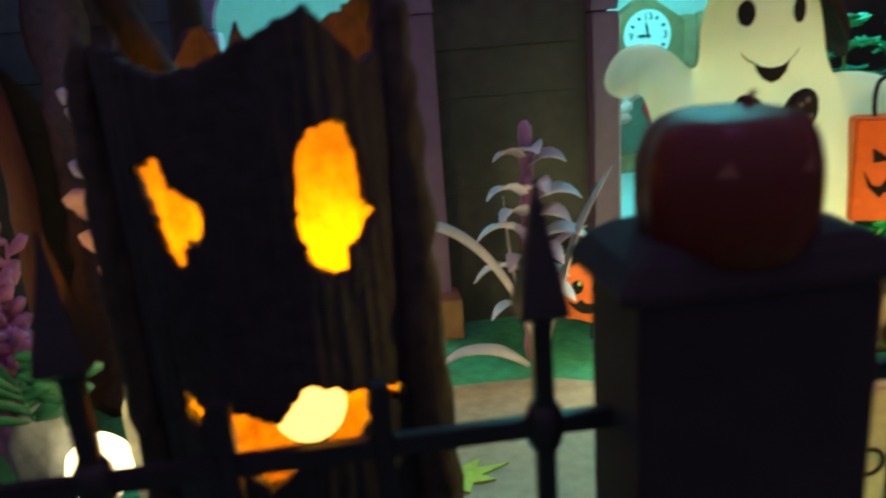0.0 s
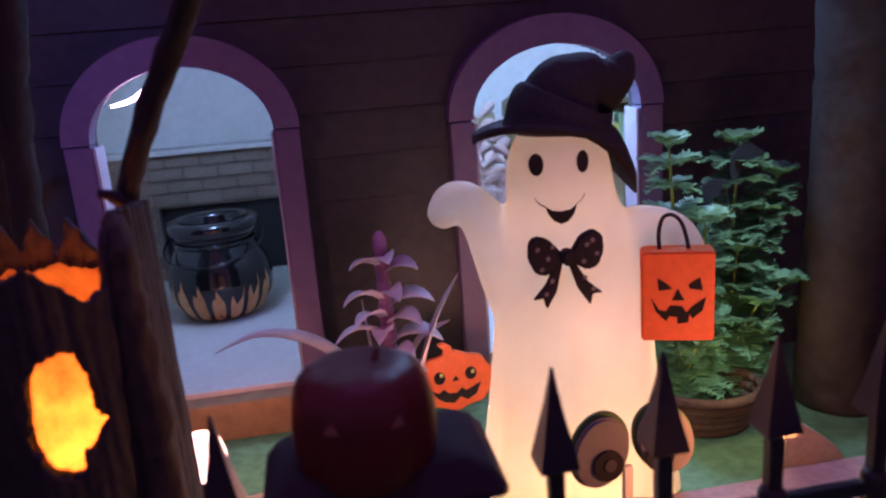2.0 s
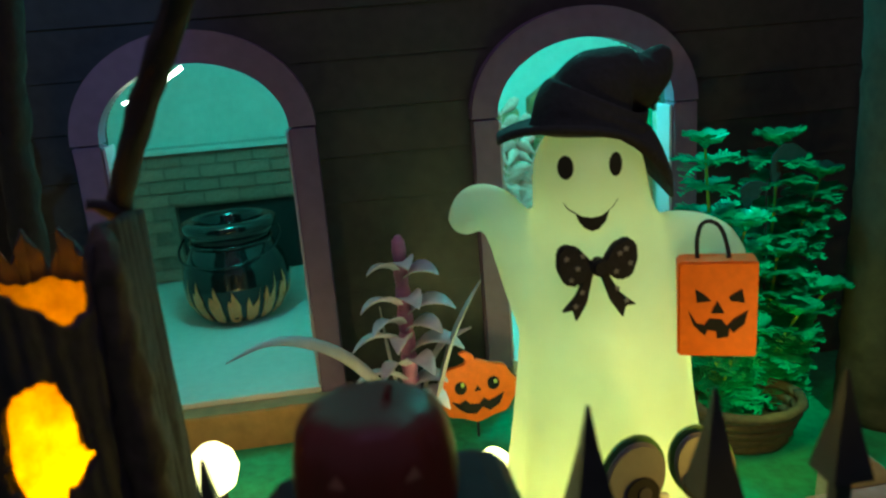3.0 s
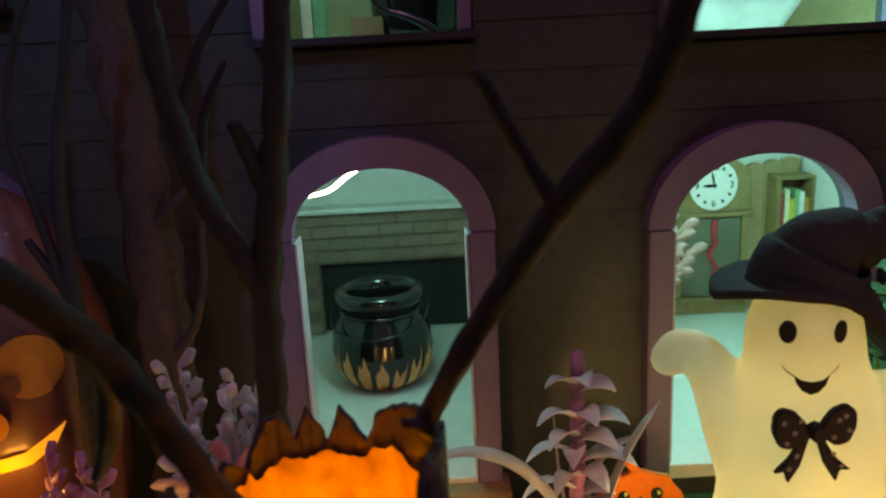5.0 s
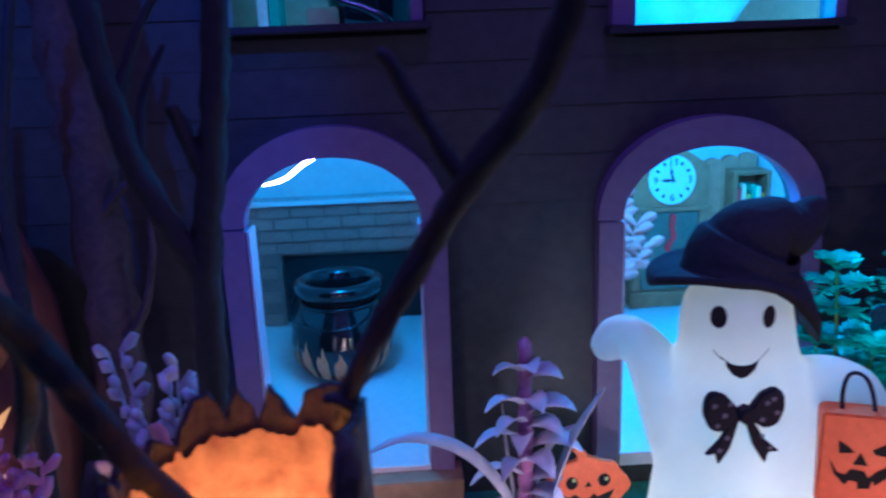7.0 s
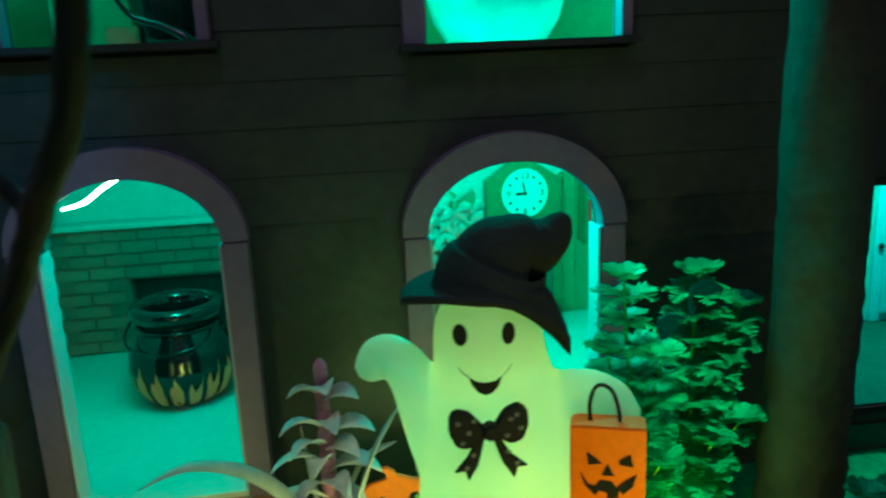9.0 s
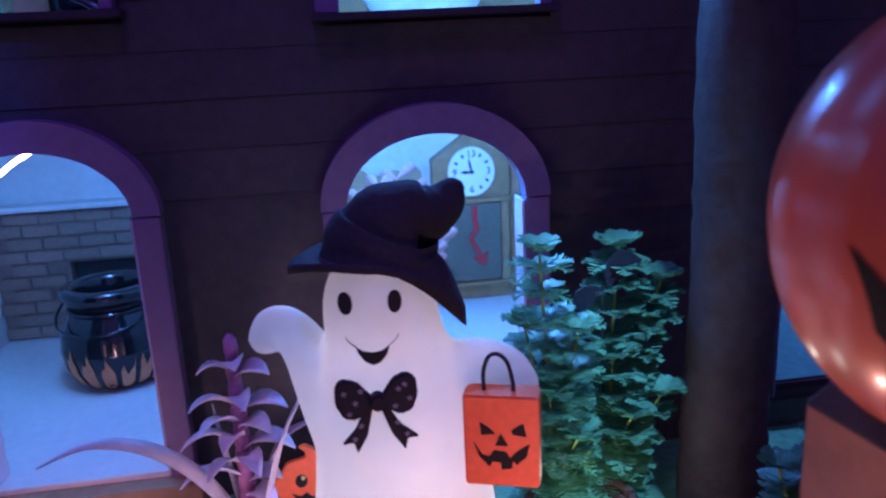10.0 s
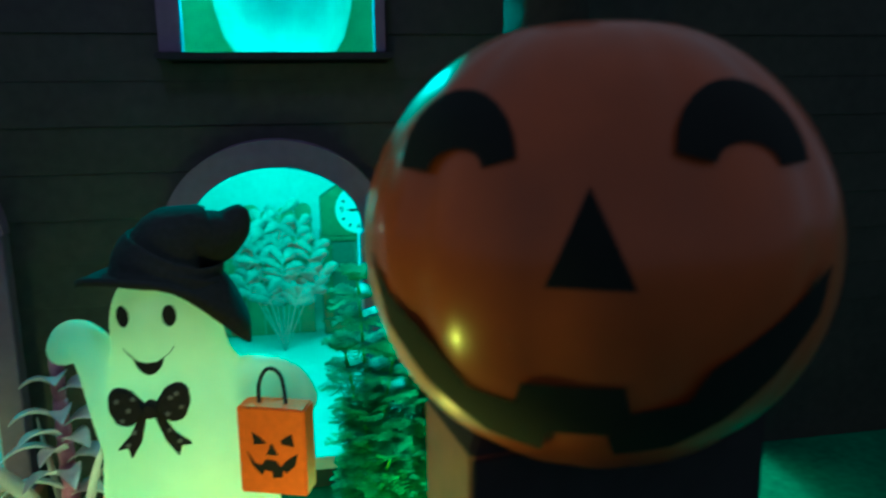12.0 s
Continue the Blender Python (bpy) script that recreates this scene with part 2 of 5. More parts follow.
def plate(poly, y0, y1, bevel=0.0):
    """A polygon in x and z, from y0 to y1."""
    bm = bmesh.new()
    f = bm.faces.new([bm.verts.new((x, y0, z)) for x, z in poly])
    ext = bmesh.ops.extrude_face_region(bm, geom=[f])
    bmesh.ops.translate(bm, verts=[v for v in ext["geom"] if isinstance(v, bmesh.types.BMVert)], vec=(0, y1 - y0, 0))
    if bevel:
        bmesh.ops.bevel(bm, geom=bm.edges[:], offset=bevel, segments=2, affect="EDGES")
    return bm


def oval(cx, cz, rx, rz, turn=0.0, n=28):
    c, s = math.cos(radians(turn)), math.sin(radians(turn))
    return [(cx + rx * math.cos(a) * c - rz * math.sin(a) * s, cz + rx * math.cos(a) * s + rz * math.sin(a) * c) for a in (2 * math.pi * k / n for k in range(n))]


def patch(poly, where, cuts=3):
    """A polygon in u and v, subdivided and laid on a surface by where(u, v)."""
    bm = bmesh.new()
    bm.faces.new([bm.verts.new((u, v, 0)) for u, v in poly])
    bmesh.ops.triangulate(bm, faces=bm.faces[:])
    for _ in range(cuts):
        bmesh.ops.subdivide_edges(bm, edges=bm.edges[:], cuts=1, use_grid_fill=True)
    for v in bm.verts:
        v.co = where(v.co.x, v.co.y)
    return bm


def ribbon(bm, points, widths, side, thick=0.0004, fold=0.25):
    """A leaf blade along points into bm; side: the way across it, fold: how far its edges rise."""
    pts = [Vector(p) for p in points]
    rows = []
    for i, p in enumerate(pts):
        d = (pts[min(i + 1, len(pts) - 1)] - pts[max(i - 1, 0)]).normalized()
        a = (side - d * side.dot(d)).normalized()
        n = d.cross(a)
        w = widths[i]
        rows.append([bm.verts.new(p + a * w * s + n * (abs(s) * w * fold - h)) for h in (0, thick) for s in (-1, 0, 1)])
    for r0, r1 in zip(rows, rows[1:]):
        for a, b in ((0, 1), (1, 2), (4, 3), (5, 4), (3, 0), (2, 5)):
            bm.faces.new((r0[a], r0[b], r1[b], r1[a]))


def join(*bms):
    out = bms[0]
    for b in bms[1:]:
        me = bpy.data.meshes.new("tmp")
        b.to_mesh(me)
        b.free()
        out.from_mesh(me)
        bpy.data.meshes.remove(me)
    return out


def lettering(name, text, size, place, parent, material, turn=0.0, label=""):
    cu = bpy.data.curves.new(name, "FONT")
    cu.body, cu.size, cu.extrude, cu.align_x, cu.align_y = text, size, 0.0002, "CENTER", "CENTER"
    tmp = new(name + "_curve", cu)
    bpy.context.view_layer.update()
    me = bpy.data.meshes.new_from_object(tmp.evaluated_get(bpy.context.evaluated_depsgraph_get()))
    bpy.data.objects.remove(tmp)
    me.materials.clear()
    me.materials.append(material)
    ob = new(name, me)
    ob.matrix_world = pose(*place, 90, 0, 0) @ pose(0, 0, 0, 0, 0, turn)
    ob.parent = parent
    if label:
        ob["label"] = label
    return ob


# ---- the ground ----
GZ = -0.012
tagged(part("ground", block(-40, 40, -40, 40, GZ - 0.03, GZ), GROUND), "dark green felt ground under the display", "ground", kind="structure")

way = [(-0.07, 0.405), (-0.02, 0.418), (0.03, 0.428), (0.075, 0.425), (0.115, 0.405), (0.12, 0.33), (0.12, 0.25), (0.03, 0.25), (0.03, 0.33), (-0.02, 0.345), (-0.07, 0.335)]
bm = bmesh.new()
base = bm.faces.new([bm.verts.new((x, y, GZ - 0.001)) for x, y in way])
top = bmesh.ops.extrude_face_region(bm, geom=[base])
bmesh.ops.translate(bm, verts=[v for v in top["geom"] if isinstance(v, bmesh.types.BMVert)], vec=(0, 0, 0.003))
tagged(part("garden_way", bm, PATH_MAT), "tan card footway on the green felt", "path", kind="structure")

# ---- the toy house ----
ARCHES = [(-0.254, 0.047, 0.014, 0.163, 0.199), (-0.018, 0.0462, 0.014, 0.159, 0.194), (0.1868, 0.0485, 0.014, 0.154, 0.191)]
RECTS = [(-0.300, -0.202, 0.284, 0.345), (-0.062, 0.028, 0.262, 0.340), (0.142, 0.246, 0.256, 0.338), (0.394, 0.500, 0.014, 0.161)]


def openings(z, grow):
    cut = []
    for cx, half, sill, spring, top in ARCHES:
        if sill - grow < z < top + grow:
            h = half + grow
            if z > spring:
                h *= math.sqrt(max(0.0, 1 - ((z - spring) / (top - spring + grow)) ** 2))
            cut.append((cx - h, cx + h))
    for x0, x1, z0, z1 in RECTS:
        if z0 - grow < z < z1 + grow:
            cut.append((x0 - grow, x1 + grow))
    return sorted(cut)


def pierced(x0, x1, z0, z1, y_low, y_high, y_back, grow, step=0.002):
    """A board from z0 to z1 with the openings left out; its face leans from y_low to y_high."""
    bm = bmesh.new()
    n = max(1, round((z1 - z0) / step))
    for i in range(n):
        a, b = z0 + (z1 - z0) * i / n, z0 + (z1 - z0) * (i + 1) / n
        ya, yb = y_low + (y_high - y_low) * i / n, y_low + (y_high - y_low) * (i + 1) / n
        x = x0
        for c0, c1 in openings((a + b) / 2, grow) + [(x1, x1 + 1)]:
            if c0 > x:
                v = [bm.verts.new(p) for p in ((x, ya, a), (c0, ya, a), (c0, yb, b), (x, yb, b), (x, y_back, a), (c0, y_back, a), (c0, y_back, b), (x, y_back, b))]
                for f in ((0, 1, 2, 3), (5, 4, 7, 6), (4, 0, 3, 7), (1, 5, 6, 2)):
                    bm.faces.new([v[k] for k in f])
                if i == 0:
                    bm.faces.new([v[k] for k in (4, 5, 1, 0)])
                if i == n - 1:
                    bm.faces.new([v[k] for k in (3, 2, 6, 7)])
            x = max(x, c1)
    return bm


facade = tagged(part("wall_front", pierced(-0.42, 0.82, GZ, 0.372, 0.5115, 0.5115, 0.520, 0.002), BACKING), "dark front wall of a toy haunted house clad in painted boards", "wall", kind="structure")


def arch_line(cx, half, sill, spring, top, grow, n=24):
    line = [(cx - half - grow, spring)]
    for k in range(n + 1):
        a = math.pi * (1 - k / n)
        line.append((cx + (half + grow) * math.cos(a), spring + (top - spring + grow * 1.15) * math.sin(a)))
    return line[1:]


def band(inner, outer, y0, y1):
    bm = bmesh.new()
    rows = [[bm.verts.new((x, y, z)) for (x, z), y in ((i, y0), (o, y0), (o, y1), (i, y1))] for i, o in zip(inner, outer)]
    for r0, r1 in zip(rows, rows[1:]):
        for k in range(4):
            bm.faces.new((r0[k], r0[(k + 1) % 4], r1[(k + 1) % 4], r1[k]))
    bm.faces.new(rows[0])
    bm.faces.new(rows[-1])
    return bm


for i, spec in enumerate(ARCHES):
    cx, half, sill, spring, top = spec
    win = empty("window_%d" % (i + 1), "round-arched window opening with a lavender painted surround", "window")
    win["kind"] = "structure"
    part("threshold", block(cx - half + 0.0003, cx + half - 0.0003, 0.4990, 0.5204, 0.0050, sill - 0.0004, 0.0004), ROOM_FLOOR, win, "pale floor edge")
    part("arch", band(arch_line(*spec, 0.0006), arch_line(*spec, 0.0145), 0.4985, 0.5112), TRIM, win)
    for s in (-1, 1):
        a, b = sorted((cx + s * (half + 0.0003), cx + s * (half + 0.0138)))
        part("jamb", block(a, b, 0.4980, 0.5112, sill - 0.004, spring - 0.0008, 0.0006), TRIM, win)
        a, b = sorted((cx + s * half, cx + s * (half - 0.0014)))
        part("reveal", block(a, b, 0.5000, 0.5180, sill, spring - 0.002, 0.0004), REVEAL, win, "white cut edge of the opening")
for i, (x0, x1, z0, z1) in enumerate(RECTS):
    win = empty("window_%d" % (i + 4), "square window opening with a dark lavender frame", "window")
    win["kind"] = "structure"
    side = 0.012 if i < 3 else 0.002
    part("window_frame", block(x0 - side, x0, 0.500, 0.5112, z0 - 0.001, z1 + 0.004, 0.0005), TRIM, win)
    part("window_frame", block(x1, x1 + side * 0.5, 0.500, 0.5112, z0 - 0.001, z1 + 0.004, 0.0005), TRIM, win)
    if i < 3:
        part("window_sill", block(x0 - 0.014, x1 + 0.010, 0.496, 0.5112, z0 - 0.0050, z0 - 0.0012, 0.0006), BLACK_IRON, win)

# rooms behind the openings
tagged(part("floor", block(-0.42, 0.82, 0.5205, 0.775, 0.002, 0.012), ROOM_FLOOR), "pale card floor of the toy rooms", "floor", kind="structure")
tagged(part("ceiling_low", block(-0.42, 0.82, 0.5205, 0.775, 0.236, 0.246), PLASTER), "pale card ceiling between the toy storeys", "ceiling", kind="structure")
tagged(part("ceiling_high", block(-0.42, 0.82, 0.5205, 0.775, 0.372, 0.380), PLASTER), "card ceiling of the upper toy storey", "ceiling", kind="structure")
tagged(part("wall_back", block(-0.42, 0.82, 0.765, 0.775, 0.012, 0.236), PLASTER), "pale back wall of the toy rooms", "wall", kind="structure")
tagged(part("wall_upper", block(-0.42, 0.82, 0.640, 0.650, 0.246, 0.372), BOARD), "orange back wall of the upper toy rooms", "wall", kind="structure")
for x in (-0.42, -0.155, 0.086, 0.335, 0.81):
    tagged(part("wall_partition", block(x, x + 0.006, 0.5205, 0.765, 0.012, 0.236), PLASTER), "card partition between the toy rooms", "wall", kind="structure")
    tagged(part("wall_partition", block(x, x + 0.006, 0.5205, 0.640, 0.246, 0.372), PLASTER), "card partition between the upper toy rooms", "wall", kind="structure")
tagged(part("wall_back", block(0.3412, 0.8098, 0.6645, 0.6705, 0.0122, 0.2358), PLASTER), "pale back wall of the shallow toy room", "wall", kind="structure")
tagged(part("floor", block(0.3412, 0.8098, 0.5207, 0.6643, 0.0122, 0.0142), DARK_FELT), "dark green felt floor of the shallow toy room", "floor", kind="structure")
step = tagged(part("step", block(-0.105, 0.046, 0.486, 0.5085, GZ, 0.0105, 0.0008), OAK), "brown wooden step below the arched window", "step", kind="structure")

# ---- in the toy rooms ----


def led_strip(points):
    ob = tagged(part("led_strip", limb(points, [0.0007] + [0.0012] * (len(points) - 1), 8), STRIP, None, "", True), "glowing white LED strip bent behind the window arch", "light strip")
    return ob


led_strip([(-0.0590, 0.533, 0.176), (-0.047, 0.533, 0.179), (-0.037, 0.534, 0.186), (-0.029, 0.535, 0.1905), (-0.026, 0.536, 0.1925)])
led_strip([(0.158, 0.533, 0.183), (0.165, 0.534, 0.187), (0.176, 0.535, 0.190)])

fireplace = empty("fireplace", "brick fireplace with a black firebox and a plain mantel", "fireplace", place=(-0.03, 0.75, 0.012))


def under(ob, parent):
    """Hangs an object modelled in world places under a thing that stands elsewhere."""
    ob.parent = parent
    ob.matrix_parent_inverse = Matrix.Translation(-parent.location)
    return ob


under(part("breast", join(block(-0.148, -0.090, 0.7535, 0.7645, 0.0125, 0.122), block(-0.090, 0.085, 0.7535, 0.7645, 0.076, 0.122)), MORTAR), fireplace)
under(part("firebox", block(-0.089, 0.085, 0.7600, 0.7648, 0.0125, 0.0755), SOOT), fireplace)
under(part("mantel", block(-0.1485, 0.0855, 0.742, 0.7645, 0.1222, 0.1265, 0.0008), PLASTER), fireplace)

cauldron = empty("cauldron", "glossy black toy cauldron with orange flames painted round its foot", "cauldron", place=(-0.032, 0.65, 0.012))


def pot_radius(z):
    """The cauldron's outline over its foot."""
    prof = [(0.0, 0.024), (0.006, 0.0305), (0.016, 0.0362), (0.028, 0.0382), (0.040, 0.0365), (0.050, 0.0315), (0.057, 0.0275)]
    for (z0, r0), (z1, r1) in zip(prof, prof[1:]):
        if z <= z1:
            return r0 + (r1 - r0) * (z - z0) / (z1 - z0)
    return prof[-1][1]


body = revolve([(0.018, 0.0)] + [(pot_radius(z / 500), z / 500) for z in range(1, 29)] + [(0.0275, 0.0585), (0.029, 0.062), (0.0325, 0.0655), (0.0335, 0.069), (0.0325, 0.072), (0.0285, 0.0735), (0.0245, 0.0725), (0.0225, 0.069), (0.022, 0.060), (0.021, 0.050)], 48)
part("body", body, BLACK_GLOSS, cauldron, "", True)
part("neck_ring", limb([(0.0288 * math.cos(a), 0.0288 * math.sin(a), 0.0565) for a in [2 * math.pi * k / 40 for k in range(41)]], [0.0016] * 41, 8, 0, 1), BLACK_GLOSS, cauldron, "", True)
part("bail", limb([(-0.033, 0.0, 0.060), (-0.036, -0.010, 0.052), (-0.028, -0.026, 0.047), (0.0, -0.0405, 0.046), (0.028, -0.028, 0.052), (0.0355, -0.010, 0.060), (0.034, 0.0, 0.064)], [0.0009] * 7, 8), BLACK_GLOSS, cauldron, "thin wire handle", True)
rng = random.Random(4)
for k in range(13):
    a0 = -math.pi / 2 + (k - 6) * 0.36
    h = rng.uniform(0.026, 0.038)
    lean = rng.uniform(-0.1, 0.1)
    shape = [(-0.13, 0.004), (-0.05, 0.002), (0.06, 0.003), (0.13, 0.007), (0.14, h * 0.62), (0.09 + lean, h), (0.05 + lean, h * 0.72), (0.0, h * 0.50), (-0.06, h * 0.78), (-0.11, h * 0.60)]
    part("flame", patch([(a0 + u, v) for u, v in shape], lambda u, v: Vector(((pot_radius(v) + 0.0006) * math.cos(u), (pot_radius(v) + 0.0006) * math.sin(u), v)), 2), FLAME, cauldron, "orange flame")

clock = empty("grandfather_clock", "tall brown toy clock with a white dial and red arrow", "clock", place=(0.252, 0.76, 0.012))
CX = 0.252
under(part("case", plate([(CX - 0.034, 0.0125), (CX + 0.034, 0.0125), (CX + 0.034, 0.140), (CX, 0.163), (CX - 0.034, 0.140)], 0.748, 0.7645, 0.0008), OAK), clock)
under(part("panel", block(CX - 0.025, CX + 0.025, 0.7462, 0.7482, 0.030, 0.100, 0.0004), DARK_PANEL), clock)
for z in (0.1015, 0.0245):
    under(part("moulding", block(CX - 0.036, CX + 0.036, 0.7435, 0.7482, z, z + 0.004, 0.0006), OAK), clock)
for s in (-1, 1):
    under(part("moulding", block(CX + s * 0.029 - 0.0035, CX + s * 0.029 + 0.0035, 0.7450, 0.7482, 0.0288, 0.1012, 0.0006), OAK), clock)
dial = under(part("dial", plate(oval(CX, 0.129, 0.0205, 0.0215, 0, 40), 0.7445, 0.7478, 0.0005), WHITE_PAINT), clock)
dial["label"] = "white clock dial"
for text, dx, dz in (("13", 0.0, 0.0155), ("3", 0.0150, 0.0), ("6", 0.0, -0.0155), ("9", -0.0150, 0.0)):
    lettering("numeral", text, 0.0085, (CX + dx, 0.7442, 0.129 + dz), dial, BLACK_INK)
for k in range(12):
    if k % 3:
        a = radians(30 * k)
        x, z = CX + 0.0155 * math.sin(a), 0.129 + 0.016 * math.cos(a)
        part("mark", plate(oval(x, z, 0.0012, 0.0018, -30 * k, 8), 0.7441, 0.7444), BLACK_INK, dial)
for ang, ln, w in ((-90, 0.0105, 0.0013), (-12, 0.0125, 0.0010)):
    a = radians(ang)
    d, n = (math.sin(a), math.cos(a)), (math.cos(a), -math.sin(a))
    pts = [(CX + d[0] * q + n[0] * w * s, 0.129 + d[1] * q + n[1] * w * s) for q, s in ((-0.002, 0.6), (-0.002, -0.6), (ln * 0.6, -1.0), (ln, 0.0), (ln * 0.6, 1.0))]
    part("clock_hand", plate(pts, 0.7432, 0.7438), BLACK_INK, dial)
spine = [(CX + 0.002, 0.0985), (CX + 0.001, 0.088), (CX + 0.003, 0.078), (CX - 0.003, 0.069), (CX + 0.002, 0.060), (CX + 0.006, 0.053)]
arrow = [(x - 0.0022, z) for x, z in spine] + [(CX - 0.001, 0.0515), (CX + 0.0095, 0.043), (CX + 0.0125, 0.0565)] + [(x + 0.0022, z) for x, z in spine[::-1]]
under(part("pendulum", plate(arrow, 0.7435, 0.7455), RED_PAINT, None, "wavy red arrow"), clock)

paling = empty("picket_paling", "row of orange-brown boards with rounded tops along the back wall", "paling", place=(0.15, 0.76, 0.012))
for k in range(8):
    x = 0.094 + k * 0.0155
    w, h = 0.0074, 0.126 + 0.003 * math.sin(k * 2.1)
    top = [(x + w * math.cos(a), h + 0.006 * math.sin(a)) for a in [math.pi * q / 8 for q in range(9)]]
    under(part("board", plate([(x - w, 0.0125), (x + w, 0.0125)] + top, 0.7575, 0.7640), BOARD), paling)
for k in range(3):
    x = 0.2935 + k * 0.0155
    w, h = 0.0074, 0.140 + 0.002 * k
    top = [(x + w * math.cos(a), h + 0.004 * math.sin(a)) for a in [math.pi * q / 8 for q in range(9)]]
    under(part("board", plate([(x - w, 0.0125), (x + w, 0.0125)] + top, 0.7580, 0.7640), BOARD), paling)

shelf = empty("bookcase", "small brown toy bookcase hung on the wall", "bookcase", place=(0.318, 0.75, 0.09))
for x0, x1, z0, z1 in ((0.303, 0.306, 0.081, 0.135), (0.3320, 0.3350, 0.081, 0.135), (0.3062, 0.3318, 0.132, 0.135), (0.3062, 0.3318, 0.081, 0.084)):
    under(part("shelf_board", block(x0, x1, 0.735, 0.7575, z0, z1, 0.0004), OAK), shelf)
BOOK_COLOURS = [("red", (0.6, 0.05, 0.04)), ("cream", (0.75, 0.66, 0.45)), ("yellow", (0.75, 0.5, 0.06)), ("green", (0.06, 0.4, 0.2)), ("white", (0.75, 0.75, 0.7)), ("orange", (0.75, 0.25, 0.04))]
for k, (word, colour) in enumerate(BOOK_COLOURS):
    x = 0.3064 + k * 0.0042
    h = 0.036 + 0.005 * math.sin(k * 2.3)
    tagged(part("book", block(x, x + 0.0039, 0.737, 0.754, 0.0842, 0.0842 + h, 0.0004), mat("book_cloth_" + word, colour, 0.6, vary=0.12)), "small upright %s toy book in the bookcase" % word, "book", "books in the bookcase")


def coral_plant(name, label, base, height, spread, count, seed, material, group=""):
    """A bushy plastic water plant: stems with knobbly blunt fingers."""
    r = random.Random(seed)
    thing = empty(name, label, "plastic plant", group, base)
    for s in range(count):
        a, out = r.uniform(0, 6.28), r.uniform(0.15, 1.0) * spread
        tip = Vector((out * math.cos(a), 0.6 * out * math.sin(a), height * r.uniform(0.6, 1.0)))
        mid = tip * 0.5 + Vector((0, 0, height * 0.08))
        bm = limb([(0, 0, 0), mid, tip], [0.0013, 0.0011, 0.0007], 6)
        for k in range(16):
            t = 0.25 + 0.75 * k / 15
            p = (mid * (t / 0.5)) if t < 0.5 else mid.lerp(tip, (t - 0.5) / 0.5)
            b = r.uniform(0, 6.28)
            d = Vector((math.cos(b), math.sin(b), 0.55)) * r.uniform(0.35, 0.6) * spread * 0.42
            bm = join(bm, limb([p, p + d * 0.6, p + d + Vector((0, 0, 0.002))], [0.0010, 0.0024, 0.0017], 6, 0, 2))
        part("frond", bm, material, thing, "", True)
    return thing


def leaf_sprig(name, label, base, tips, material, seed, category="plastic plant", leaf=0.010, width=0.0022, pairs=6):
    """A sprig: stems to tips with paired oval leaves."""
    r = random.Random(seed)
    thing = empty(name, label, category, "", base)
    for tip in tips:
        tip = Vector(tip) - Vector(base)
        part("stem", limb([(0, 0, 0), tip * 0.55 + Vector((0, 0, 0.004)), tip], [0.0009, 0.0008, 0.0004], 6), material, thing, "", True)
        for k in range(pairs):
            t = 0.72 + 0.28 * k / (pairs - 1)
            p = tip * t + Vector((0, 0, 0.004 * math.sin(math.pi * t)))
            for s in (-1, 1):
                b = r.uniform(-0.6, 0.6)
                d = (tip.normalized() * 0.5 + Vector((s * math.cos(b), 0.4 * math.sin(b * 3), r.uniform(-0.2, 0.6)))).normalized() * leaf * r.uniform(0.7, 1.1)
                bm = bmesh.new()
                ribbon(bm, [p, p + d * 0.3, p + d * 0.6, p + d * 0.88, p + d], [0.0006, width * 0.7, width * 1.15, width * 0.9, 0.0005], Vector((0.2, 1, 0.5)).cross(d).normalized())
                part("leaf", bm, material, thing, "", True)
    return thing


leaf_sprig("coral_sprig", "coral-pink plastic sprig with rounded paddle leaves", (0.182, 0.710, 0.0125), [(0.148, 0.71, 0.100), (0.156, 0.70, 0.120), (0.168, 0.70, 0.128), (0.183, 0.705, 0.134), (0.198, 0.71, 0.122), (0.209, 0.705, 0.100), (0.214, 0.70, 0.080), (0.184, 0.695, 0.094), (0.152, 0.70, 0.076), (0.196, 0.70, 0.066), (0.170, 0.695, 0.070)], CORAL, 3, leaf=0.019, width=0.0046, pairs=4)

inner_door = empty("inner_door", "pale blue panelled toy door on the back wall", "door", place=(0.575, 0.664, 0.0145))
leaf = under(part("leaf", block(0.528, 0.622, 0.6585, 0.6643, 0.0145, 0.160, 0.0008), DOOR_PAINT), inner_door)
for x0 in (0.535, 0.578):
    for z0, z1 in ((0.022, 0.076), (0.086, 0.152)):
        part("panel", block(x0, x0 + 0.036, 0.6552, 0.6588, z0, z1, 0.0012), DOOR_PAINT, leaf)
        part("panel", block(x0 + 0.008, x0 + 0.028, 0.6525, 0.6554, z0 + 0.010, z1 - 0.010, 0.0012), DOOR_PAINT, leaf)
knob = bmesh.new()
bmesh.ops.create_uvsphere(knob, u_segments=14, v_segments=8, radius=0.0026, matrix=Matrix.Translation((0.5315, 0.6565, 0.081)))
part("knob", knob, BLACK_GLOSS, leaf, "", True)

